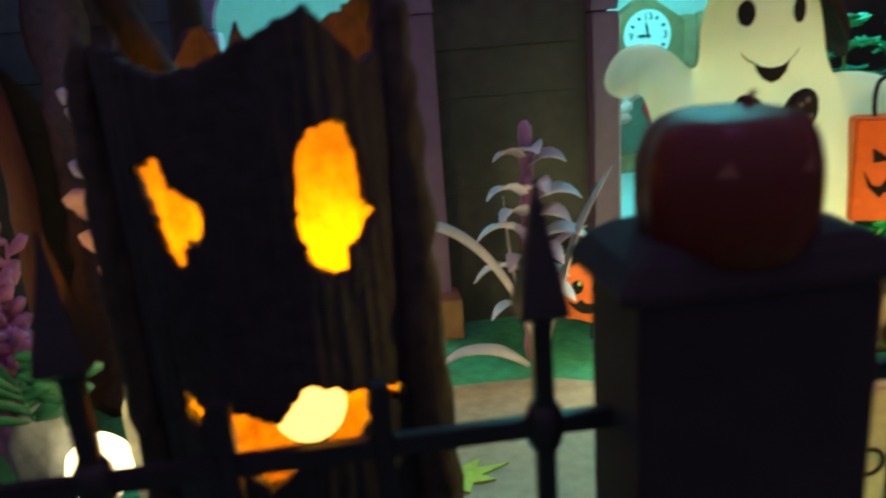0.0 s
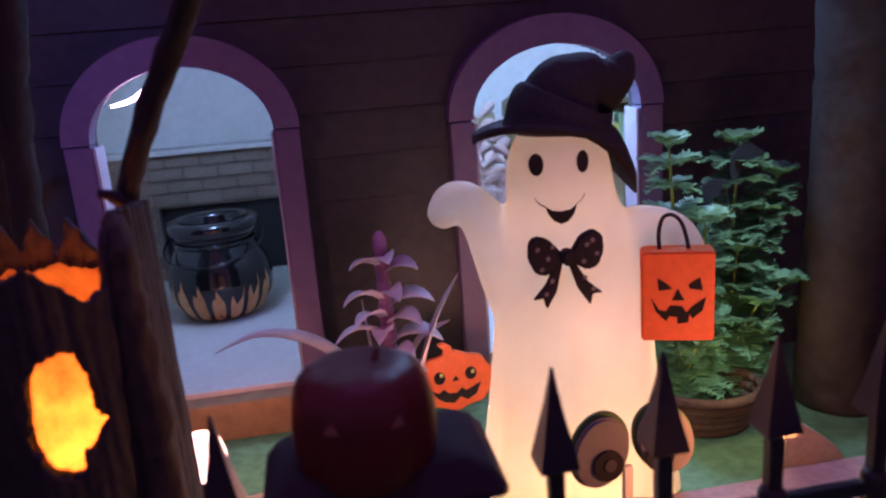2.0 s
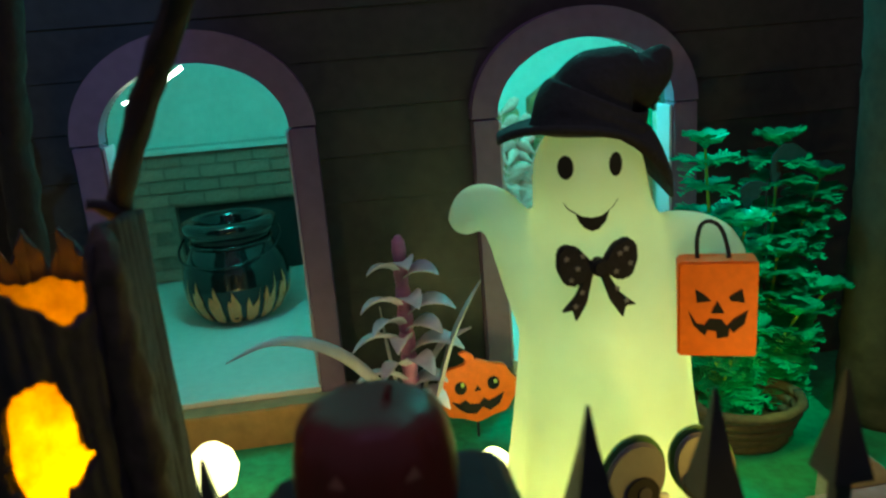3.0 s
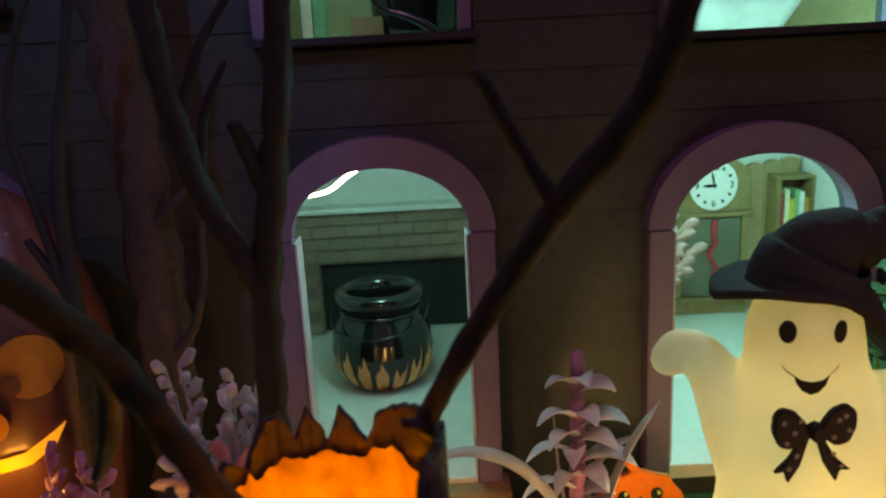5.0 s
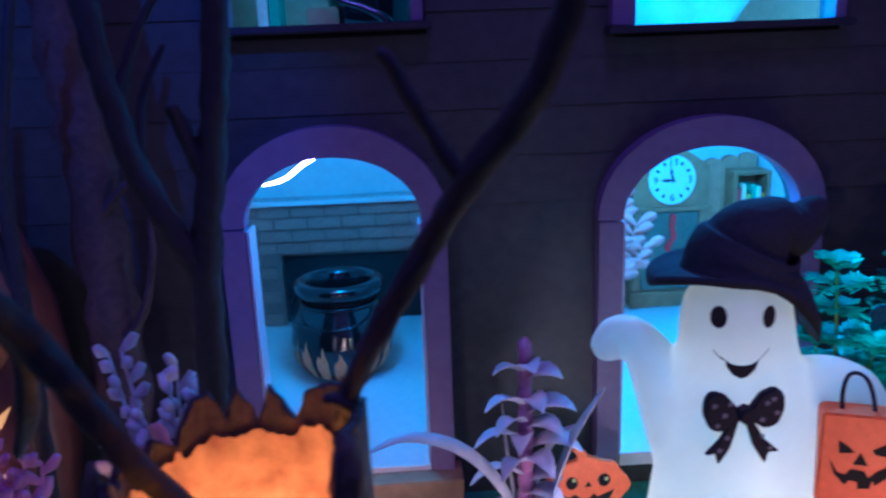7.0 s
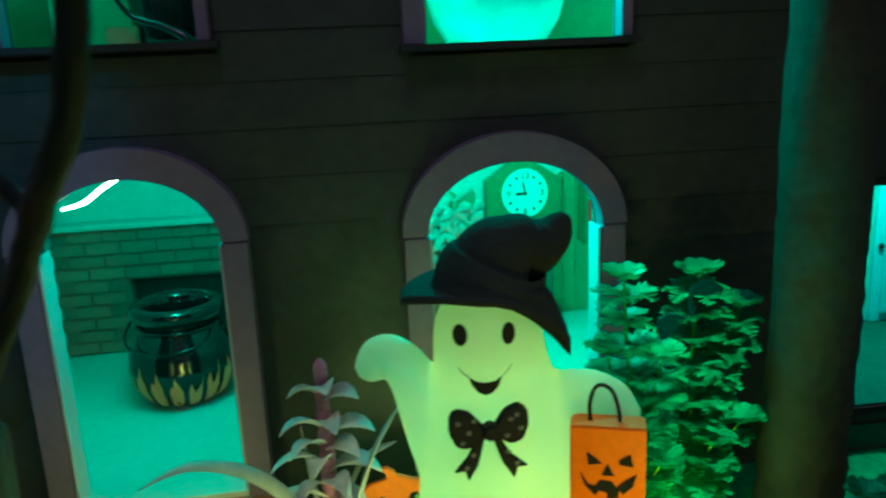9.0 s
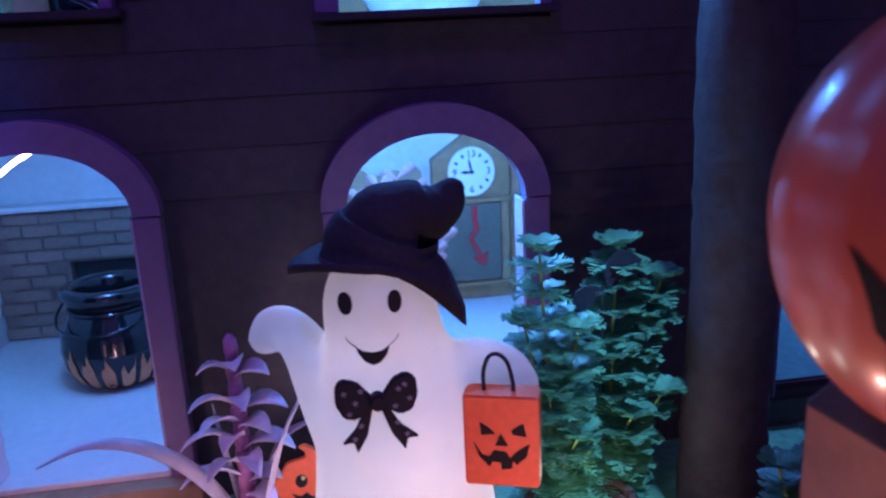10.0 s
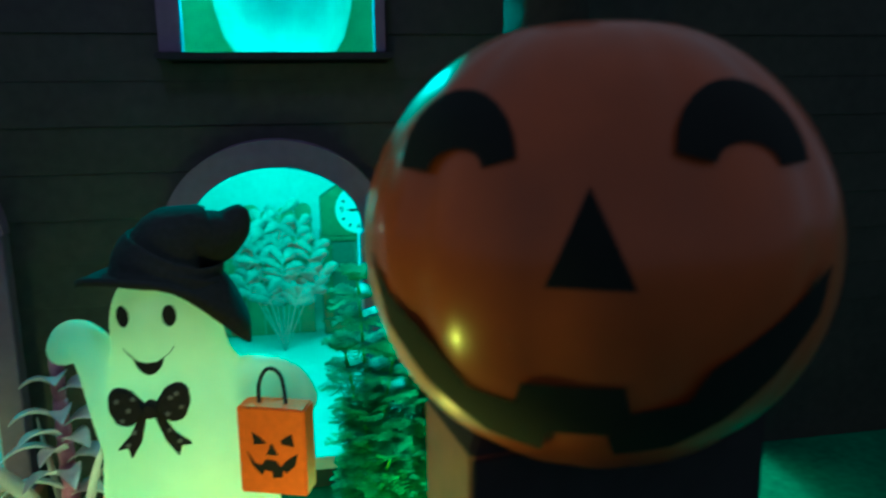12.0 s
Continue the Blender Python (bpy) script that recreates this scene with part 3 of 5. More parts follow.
# upper rooms
jar = empty("specimen_jar", "big pale glassy bowl standing behind the upper window", "bowl", place=(0.196, 0.585, 0.246))
part("bowl", revolve([(0.018, 0.0), (0.030, 0.008), (0.039, 0.022), (0.044, 0.040), (0.046, 0.060), (0.042, 0.085), (0.030, 0.102), (0.012, 0.110)], 40, ribs=10, depth=0.05), mat("pale_bowl", (0.70, 0.68, 0.66), 0.25, vary=0.2, grain=25, bump=0.05, translucent=0.2), jar, "", True)
part("foot", revolve([(0.024, 0.0), (0.026, 0.002), (0.022, 0.005), (0.017, 0.007)], 8), DARK_PANEL, jar, "dark faceted foot")
part("rim", limb([(0.0300 * math.cos(a), 0.0300 * math.sin(a), 0.1025) for a in [2 * math.pi * k / 24 for k in range(25)]], [0.0015] * 25, 8, 0, 1), DARK_PANEL, jar, "dark rim", True)
for k in range(2):
    word, colour = BOOK_COLOURS[(k * 2 + 1) % 6]
    x = -0.058 + k * 0.0065
    ob = tagged(part("tall_book", block(x, x + 0.006, 0.560, 0.585, 0.2462, 0.322 + 0.006 * math.sin(k * 1.7), 0.0005), mat("tall_book_" + word, colour, 0.5, vary=0.15)), "tall upright %s toy book in the upper window" % word, "book", "books in the upper window")
arm = tagged(part("black_candelabrum", join(limb([(0.018, 0.55, 0.2462), (0.016, 0.55, 0.262), (0.004, 0.55, 0.270), (-0.012, 0.55, 0.276), (-0.020, 0.55, 0.286)], [0.004, 0.0035, 0.0022, 0.0016, 0.0012], 10), limb([(0.006, 0.575, 0.2465), (0.006, 0.576, 0.262), (0.006, 0.576, 0.29), (0.004, 0.578, 0.34)], [0.012, 0.024, 0.026, 0.014], 24)), BLACK_GLOSS, None, "", True), "glossy black curved ornament in the upper window", "ornament")
tagged(part("small_crate", block(-0.030, -0.012, 0.556, 0.574, 0.2462, 0.272, 0.001), OAK), "small brown wooden crate in the upper window", "crate")

# ---- the ghost figure ----
ghost = empty("ghost_figure", "glowing milky plastic ghost figure waving and holding an orange bag", "figurine", place=(0.145, 0.37, GZ))


def ghost_body():
    bm = bmesh.new()
    rows = [(GZ, 0.1065, 0.1960, 0.026), (0.002, 0.1068, 0.1945, 0.026), (0.020, 0.1085, 0.1905, 0.025), (0.045, 0.1115, 0.1870, 0.023), (0.070, 0.1140, 0.1845, 0.021), (0.090, 0.1160, 0.1822, 0.020),
            (0.104, 0.1185, 0.1795, 0.019), (0.116, 0.1206, 0.1765, 0.018), (0.126, 0.1222, 0.1715, 0.017), (0.134, 0.1230, 0.1680, 0.0168), (0.146, 0.1232, 0.1658, 0.0168), (0.153, 0.1248, 0.1640, 0.0162), (0.1590, 0.1280, 0.1606, 0.0145), (0.164, 0.1340, 0.1545, 0.0100), (0.168, 0.1400, 0.1480, 0.0050)]
    rings = []
    for z, x0, x1, ry in rows:
        cx, rx = (x0 + x1) / 2, (x1 - x0) / 2
        ring = []
        for k in range(36):
            a = 2 * math.pi * k / 36
            fold = 1 + 0.11 * max(0.0, (0.085 - z) / 0.097) * math.sin(7 * a + 0.6) + 0.03 * max(0.0, (0.085 - z) / 0.097) * math.sin(13 * a)
            ring.append(bm.verts.new((cx + rx * fold * math.cos(a), 0.370 + ry * fold * math.sin(a), z)))
        rings.append(ring)
    for r0, r1 in zip(rings, rings[1:]):
        for k in range(36):
            bm.faces.new((r0[k], r0[(k + 1) % 36], r1[(k + 1) % 36], r1[k]))
    bm.faces.new(rings[0])
    bm.faces.new(rings[-1])
    arm = limb([(0.134, 0.372, 0.078), (0.1245, 0.376, 0.103), (0.1165, 0.380, 0.1225), (0.1095, 0.384, 0.1328), (0.1030, 0.387, 0.1335), (0.1000, 0.388, 0.1285)], [0.0165, 0.0138, 0.0104, 0.0084, 0.0076, 0.0070], 20, 0, 6, 0.85)
    tip = bmesh.new()
    bmesh.ops.create_uvsphere(tip, u_segments=20, v_segments=12, radius=0.0074, matrix=Matrix.Translation((0.1000, 0.388, 0.1285)))
    other = limb([(0.160, 0.370, 0.108), (0.178, 0.370, 0.1145), (0.191, 0.367, 0.1140), (0.1965, 0.364, 0.1080)], [0.0150, 0.0125, 0.0095, 0.0075], 20, 0, 6, 0.8)
    tip2 = bmesh.new()
    bmesh.ops.create_uvsphere(tip2, u_segments=20, v_segments=12, radius=0.0078, matrix=Matrix.Translation((0.1965, 0.364, 0.1080)))
    return join(bm, arm, tip, other, tip2)


body = under(part("body", ghost_body(), GHOST, None, "", True), ghost)
mod = body.modifiers.new("remesh", "REMESH")
mod.mode, mod.voxel_size, mod.use_smooth_shade = "VOXEL", 0.0016, True
mod = body.modifiers.new("smooth", "SMOOTH")
mod.factor, mod.iterations = 0.5, 10


def on_ghost(x, z):
    """The front of the ghost at x and z."""
    cx, rx, ry = (0.1437, 0.0214, 0.0165) if z > 0.124 else (0.1480, 0.0300, 0.0188)
    s = max(0.0, 1 - ((x - cx) / rx) ** 2)
    return Vector((x, 0.370 - ry * math.sqrt(s) - 0.0009, z))


for cx in (0.1315, 0.1490):
    under(part("eye", patch(oval(cx, 0.1500, 0.0026, 0.0043, 0, 20), on_ghost, 2), BLACK_INK), ghost)
smile = [(0.1340, 0.1338), (0.1365, 0.1322), (0.1400, 0.1316), (0.1435, 0.1322), (0.1462, 0.1340), (0.1450, 0.1302), (0.1425, 0.1275), (0.1398, 0.1266), (0.1370, 0.1280), (0.1350, 0.1308)]
under(part("mouth", patch(smile, on_ghost, 2), BLACK_INK), ghost)
for pts in ([(0.1305, 0.1372), (0.1320, 0.1350), (0.1342, 0.1335)], [(0.1460, 0.1337), (0.1482, 0.1352), (0.1498, 0.1375)]):
    under(part("smile_line", limb([on_ghost(x, z) + Vector((0, 0.0006, 0)) for x, z in pts], [0.0001, 0.00022, 0.0003], 6), BLACK_INK), ghost)


def witch_hat():
    crown, cr = curve_points([(0.1462, 0.3728, 0.1585), (0.1476, 0.3735, 0.1655), (0.1505, 0.3735, 0.1715), (0.1520, 0.373, 0.1742), (0.1572, 0.374, 0.1762), (0.1648, 0.375, 0.1762), (0.1718, 0.376, 0.1800), (0.1755, 0.376, 0.1852), (0.1770, 0.376, 0.1880)], [0.0232, 0.0224, 0.0198, 0.0164, 0.0138, 0.0117, 0.0087, 0.0050, 0.0018], 5)
    bm = tube(crown, cr, 28, 0.04, True, 0.85)
    n, m = 48, 8
    rows = []
    for j in range(m + 1):
        q = j / m
        ring = []
        for k in range(n):
            a = 2 * math.pi * k / n
            c, s = math.cos(a), math.sin(a)
            rx, ry = 0.018 + (0.0172 if c > 0 else 0.0128) * q, 0.0155 + (0.0125 if s > 0 else 0.0048) * q
            drop = (0.0195 * max(0.0, c) ** 1.5 + 0.009 * max(0.0, -c) ** 1.5 - 0.003 * abs(s)) * q * q
            lift = 0.0022 * math.sin(2 * a + 0.7) * q
            ring.append(bm.verts.new((0.1475 - 0.0050 * q + rx * math.copysign(abs(c) ** 0.72, c), 0.3730 + ry * s, 0.1625 - 0.0055 * c * q - drop + lift)))
        rows.append(ring)
    under_rows = [[bm.verts.new(v.co + Vector((0, 0, -0.0030 - 0.0045 * (j / m) * max(0.0, math.cos(2 * math.pi * k / n))))) for k, v in enumerate(ring)] for j, ring in enumerate(rows)]
    for rr in (rows, under_rows):
        for r0, r1 in zip(rr, rr[1:]):
            for k in range(n):
                bm.faces.new((r0[k], r0[(k + 1) % n], r1[(k + 1) % n], r1[k]))
    for k in range(n):
        bm.faces.new((rows[-1][k], rows[-1][(k + 1) % n], under_rows[-1][(k + 1) % n], under_rows[-1][k]))
    return bm


under(part("witch_hat", witch_hat(), BLACK_CLOTH, None, "floppy black felt witch hat with a bent tip", True), ghost)

bow = under(part("bow_tie", plate([(0.1402 + (x - 0.141) * 1.13, z) for x, z in [(0.1396, 0.1158), (0.1345, 0.1225), (0.1300, 0.1240), (0.1278, 0.1215), (0.1275, 0.1150), (0.1300, 0.1090), (0.1340, 0.1080), (0.1385, 0.1120), (0.1430, 0.1120), (0.1480, 0.1085), (0.1520, 0.1100), (0.1540, 0.1160), (0.1535, 0.1220), (0.1505, 0.1245), (0.1460, 0.1225), (0.1425, 0.1165)]], 0.3475, 0.3510, 0.0007), BLACK_CLOTH, None, "black bow tie printed with grey stars"), ghost)
for poly in ([(0.1395, 0.1125), (0.1372, 0.1122), (0.1335, 0.1040), (0.1290, 0.0985), (0.1325, 0.0990), (0.1335, 0.0945), (0.1370, 0.1010)], [(0.1415, 0.1125), (0.1440, 0.1120), (0.1480, 0.1040), (0.1535, 0.0985), (0.1500, 0.0985), (0.1490, 0.0940), (0.1450, 0.1010)]):
    part("ribbon_tail", plate([(0.1402 + (x - 0.141) * 1.13, z) for x, z in poly], 0.3485, 0.3508, 0.0003), BLACK_CLOTH, bow)
part("knot", plate(oval(0.1402, 0.1148, 0.0030, 0.0034, 0, 14), 0.3450, 0.3508, 0.0008), BLACK_CLOTH, bow)
for x, z in ((0.1305, 0.1190), (0.1340, 0.1150), (0.1318, 0.1110), (0.1358, 0.1195), (0.1478, 0.1190), (0.1512, 0.1150), (0.1498, 0.1205), (0.1465, 0.1125), (0.1330, 0.1010), (0.1352, 0.1060), (0.1468, 0.1060), (0.1498, 0.1010)):
    star = [(0.1402 + (x - 0.141) * 1.13 + (0.0013 if k % 2 == 0 else 0.0006) * math.sin(k * math.pi / 5), z + (0.0013 if k % 2 == 0 else 0.0006) * math.cos(k * math.pi / 5)) for k in range(10)]
    part("star", plate(star, 0.3471, 0.3474), GREY_STAR, bow, "grey star")

bag = empty("treat_bag", "orange square treat bag with a black grinning pumpkin face", "bag", place=(0.1865, 0.352, 0.075))
bag.rotation_euler = (0, 0, radians(-20))
BX0, BX1, BZ0, BZ1 = 0.1725, 0.2005, 0.0745, 0.1115
bag_body = under(part("bag_body", block(BX0, BX1, 0.3465, 0.3580, BZ0, BZ1, 0.0007), ORANGE), bag)
under(part("handle", limb([(0.1800, 0.352, 0.1100), (0.1797, 0.353, 0.1180), (0.1815, 0.355, 0.1235), (0.1850, 0.3555, 0.1245), (0.1885, 0.355, 0.1215), (0.1905, 0.353, 0.1150), (0.1910, 0.352, 0.1100)], [0.0008] * 7, 8), BLACK_CLOTH, None, "black cord handle", True), bag)


def bag_face(poly):
    return [(BX0 + (BX1 - BX0) * u, BZ0 + (BZ1 - BZ0) * v) for u, v in poly]


for name, poly in (("eye", [(0.22, 0.72), (0.24, 0.58), (0.42, 0.60), (0.34, 0.66)]), ("eye", [(0.80, 0.72), (0.64, 0.64), (0.66, 0.60), (0.84, 0.58)]), ("nose", [(0.50, 0.60), (0.42, 0.47), (0.59, 0.47)]),
                   ("mouth", [(0.13, 0.50), (0.24, 0.36), (0.34, 0.34), (0.40, 0.41), (0.56, 0.40), (0.62, 0.33), (0.70, 0.40), (0.88, 0.50), (0.84, 0.36), (0.70, 0.26), (0.66, 0.31), (0.64, 0.22), (0.50, 0.20), (0.49, 0.28), (0.38, 0.29), (0.34, 0.23), (0.20, 0.34)])):
    part(name, plate(bag_face(poly), 0.3460, 0.3464), BLACK_INK, bag_body)

# ---- the glowing stump with its torn face ----
SX, SY, SR = -0.020, 0.269, 0.0335


def inside(poly, x, z):
    hit = False
    for (x0, z0), (x1, z1) in zip(poly, poly[1:] + poly[:1]):
        if (z0 > z) != (z1 > z) and x < x0 + (z - z0) * (x1 - x0) / (z1 - z0):
            hit = not hit
    return hit


HOLES = [
    [(-0.0057, 0.1412), (-0.0113, 0.1390), (-0.0139, 0.1360), (-0.0155, 0.1219), (-0.0136, 0.1145), (-0.0093, 0.1110), (-0.0071, 0.1118), (-0.0060, 0.1160), (-0.0033, 0.1182), (-0.0010, 0.1213), (-0.0023, 0.1311)],
    [(-0.0446, 0.1335), (-0.0395, 0.1365), (-0.0369, 0.1310), (-0.0315, 0.1271), (-0.0322, 0.1204), (-0.0360, 0.1200), (-0.0372, 0.1132), (-0.0405, 0.1173)],
    [(-0.0425, 0.0905), (-0.0382, 0.0870), (-0.0390, 0.0814), (-0.0432, 0.0838)],
    [(-0.0335, 0.0880), (-0.0228, 0.0842), (-0.0177, 0.0915), (-0.0056, 0.0872), (-0.0060, 0.0801), (-0.0097, 0.0752), (-0.0200, 0.0748), (-0.0265, 0.0688), (-0.0310, 0.0731), (-0.0350, 0.0738), (-0.0346, 0.0821)],
    [(-0.0026, 0.0868), (0.0016, 0.0852), (0.0010, 0.0806), (-0.0022, 0.0840)],
]
# the torn rim: height over the ground by degrees round the stump, the front at 270
RIM = [(0, 0.166), (22, 0.164), (52, 0.161), (70, 0.157), (77, 0.147), (90, 0.158), (97, 0.147), (106, 0.159), (113, 0.150), (119, 0.159), (131, 0.156), (139, 0.146), (150, 0.152), (158, 0.147), (172, 0.153), (183, 0.148),
       (196, 0.155), (215, 0.156), (238, 0.1500), (257, 0.1515), (288, 0.1600), (307, 0.1490), (316, 0.1510), (322, 0.1635), (334, 0.1670), (360, 0.166)]


def rim_height(a):
    """The torn upper edge: a gable in front, a tall plate on one side, teeth behind."""
    d = math.degrees(a) % 360
    for (d0, z0), (d1, z1) in zip(RIM, RIM[1:]):
        if d <= d1:
            break
    return z0 + (z1 - z0) * (d - d0) / (d1 - d0) + 0.0011 * noise.noise(Vector((math.cos(a) * 14, math.sin(a) * 14, 2.0)))


def stump_shell(radius, z0, holes, cut=0.0, n_front=340, n_back=150, m=260):
    bm = bmesh.new()
    angles = [math.pi + math.pi * 1.2 * (k / n_front) - 0.1 * math.pi for k in range(n_front)] + [0.1 * math.pi + 0.8 * math.pi * k / n_back for k in range(n_back)]
    n = len(angles)
    grid = []
    for i in range(m + 1):
        row = []
        for a in angles:
            top = rim_height(a) if not cut else cut + 0.004 * noise.noise(Vector((math.cos(a) * 3, math.sin(a) * 3, 7.0))) + 0.0025 * noise.noise(Vector((math.cos(a) * 11, math.sin(a) * 11, 4.0)))
            z = z0 + (top - z0) * i / m
            flare = 1 + 0.08 * max(0.0, (0.045 - z) / 0.06)
            r = radius * flare * (1 + 0.035 * noise.noise(Vector((math.cos(a) * 4, math.sin(a) * 4, z * 14))) + 0.02 * noise.noise(Vector((math.cos(a) * 16, math.sin(a) * 16, z * 40))))
            r *= 1 - 0.14 * max(0.0, math.cos(a)) ** 2
            row.append(bm.verts.new((SX + r * math.cos(a), SY + r * math.sin(a), z)))
        grid.append(row)
    for i in range(m):
        for k in range(n):
            q = (grid[i][k], grid[i][(k + 1) % n], grid[i + 1][(k + 1) % n], grid[i + 1][k])
            c = (q[0].co + q[1].co + q[2].co + q[3].co) / 4
            w = c + Vector((noise.noise(c * 700), 0, noise.noise(c * 700 + Vector((5, 5, 5))))) * 0.0011
            if holes and c.y < SY - 0.004 and any(inside(h, w.x, w.z) for h in HOLES):
                continue
            bm.faces.new(q)
    for _ in range(5):
        moves = []
        for v in bm.verts:
            near = [e.other_vert(v).co for e in v.link_edges if e.is_boundary]
            if len(near) == 2 and z0 + 0.01 < v.co.z < 0.139:
                moves.append((v, v.co.lerp((near[0] + near[1]) / 2, 0.6)))
        for v, co in moves:
            v.co = co
    return bm


stump = empty("stump_lantern", "hollow black tree-stump lantern with a torn face glowing amber", "lantern", place=(SX, SY, GZ))
shell = under(part("shell", stump_shell(SR, GZ, True), STUMP, None, "", True), stump)
mod = shell.modifiers.new("thick", "SOLIDIFY")
mod.thickness, mod.offset, mod.material_offset = 0.0022, -1, 1
shell.data.materials.append(BROWN_BARK)
lining = under(part("lining", stump_shell(SR * 0.90, GZ, True, 0.1445, 150, 70, 110), PAPER, None, "amber paper lining", True), stump)
bulb = bmesh.new()
bmesh.ops.create_uvsphere(bulb, u_segments=20, v_segments=12, radius=0.0085, matrix=Matrix.Translation((SX, SY - 0.006, 0.074)))
under(part("bulb", bulb, glow("amber_bulb", (1.0, 0.62, 0.14), 2.0), None, "glowing amber bulb inside", True), stump)
under(part("bulb_stand", revolve([(0.010, GZ), (0.009, GZ + 0.004), (0.003, GZ + 0.006), (0.003, 0.064), (0.005, 0.067)], 16, (SX, SY - 0.006)), BLACK_IRON), stump)
for x0, y0, r0, top in ((0.0062, 0.2500, 0.0050, 0.1665), (-0.0530, 0.258, 0.0038, 0.158)):
    p = [(x0 + 0.001, y0, GZ), (x0 + 0.001, y0 - 0.002, 0.03), (x0, y0 - 0.001, 0.08), (x0 - 0.001, y0 + 0.001, 0.13), (x0 - 0.001, y0 + 0.002, top - 0.008), (x0 - 0.002, y0 + 0.006, top)]
    under(part("bark_ridge", limb(p, [r0 * 1.15, r0 * 1.05, r0, r0 * 0.92, r0 * 0.75, r0 * 0.25], 18, 0.45, 10, 0.8), BROWN_BARK, None, "weathered strip of bark", True), stump)
arm_r = under(part("arm", limb([(0.003, 0.2775, 0.157), (0.005, 0.271, 0.168), (0.014, 0.265, 0.187), (0.025, 0.260, 0.206), (0.034, 0.252, 0.222), (0.044, 0.243, 0.237), (0.050, 0.236, 0.252), (0.054, 0.232, 0.275)], [0.0030, 0.0026, 0.0028, 0.0029, 0.0030, 0.0029, 0.0028, 0.0026], 14, 0.35, 6), BARK, None, "crooked bare branch", True), stump)
part("twig", limb([(0.033, 0.253, 0.221), (0.028, 0.252, 0.229), (0.023, 0.250, 0.238), (0.019, 0.249, 0.246), (0.017, 0.249, 0.2475)], [0.0018, 0.0016, 0.0014, 0.0014, 0.0010], 10, 0.4), BARK, arm_r, "", True)
part("twig", limb([(0.006, 0.271, 0.164), (0.002, 0.268, 0.168), (-0.001, 0.267, 0.169)], [0.0022, 0.0016, 0.0010], 10, 0.4), BARK, arm_r, "", True)
under(part("arm", limb([(-0.036, 0.268, 0.140), (-0.044, 0.260, 0.160), (-0.050, 0.254, 0.178), (-0.056, 0.248, 0.195), (-0.062, 0.240, 0.209), (-0.070, 0.230, 0.222), (-0.082, 0.220, 0.232)], [0.0034, 0.0033, 0.0033, 0.0034, 0.0034, 0.0033, 0.0030], 14, 0.35, 6), BARK, None, "crooked bare branch", True), stump)
under(part("twig", limb([(-0.060, 0.243, 0.204), (-0.060, 0.252, 0.190), (-0.066, 0.262, 0.172), (-0.074, 0.27, 0.158)], [0.0026, 0.0022, 0.0022, 0.0015], 10, 0.4), BARK, None, "", True), stump)


def bare_tree(name, label, base, limbs, material):
    thing = empty(name, label, "bare tree", "bare trees", base)
    for k, (pts, rad) in enumerate(limbs):
        under(part("trunk" if k == 0 else "branch", limb(pts, rad, 12, 0.4, 7), material, None, "", True), thing)
    return thing


bare_tree("bare_tree", "dark crooked bare toy tree with a forked trunk", (-0.052, 0.36, GZ), [
    ([(-0.055, 0.36, GZ), (-0.053, 0.36, 0.06), (-0.052, 0.36, 0.13), (-0.049, 0.36, 0.180), (-0.043, 0.36, 0.215), (-0.037, 0.36, 0.260), (-0.034, 0.36, 0.31)], [0.0070, 0.0060, 0.0054, 0.0052, 0.0047, 0.0044, 0.004]),
    ([(-0.050, 0.36, 0.172), (-0.058, 0.358, 0.190), (-0.067, 0.357, 0.212), (-0.073, 0.356, 0.240), (-0.077, 0.355, 0.275), (-0.080, 0.355, 0.31)], [0.0046, 0.0043, 0.0042, 0.0042, 0.0040, 0.0036]),
    ([(-0.045, 0.36, 0.208), (-0.050, 0.358, 0.222), (-0.053, 0.356, 0.233)], [0.0035, 0.0028, 0.0022]),
    ([(-0.066, 0.357, 0.212), (-0.064, 0.362, 0.235), (-0.056, 0.366, 0.252)], [0.0018, 0.0014, 0.0010]),
    ([(-0.071, 0.356, 0.232), (-0.062, 0.362, 0.258), (-0.050, 0.368, 0.276)], [0.0020, 0.0016, 0.0010]),
], BARK)
bare_tree("bare_tree", "thick dark reddish toy tree trunk against the house", (-0.133, 0.46, GZ), [
    ([(-0.127, 0.46, GZ), (-0.124, 0.46, 0.06), (-0.123, 0.46, 0.12), (-0.123, 0.46, 0.20), (-0.127, 0.46, 0.26), (-0.131, 0.46, 0.34)], [0.0150, 0.0135, 0.0122, 0.0116, 0.0112, 0.0110]),
    ([(-0.120, 0.452, 0.115), (-0.106, 0.450, 0.130), (-0.098, 0.450, 0.155), (-0.096, 0.450, 0.178), (-0.092, 0.450, 0.196)], [0.0022, 0.0020, 0.0017, 0.0014, 0.0010]),
    ([(-0.118, 0.452, 0.180), (-0.108, 0.450, 0.190), (-0.100, 0.450, 0.197)], [0.0024, 0.0018, 0.0012]),
], BARK_RED)
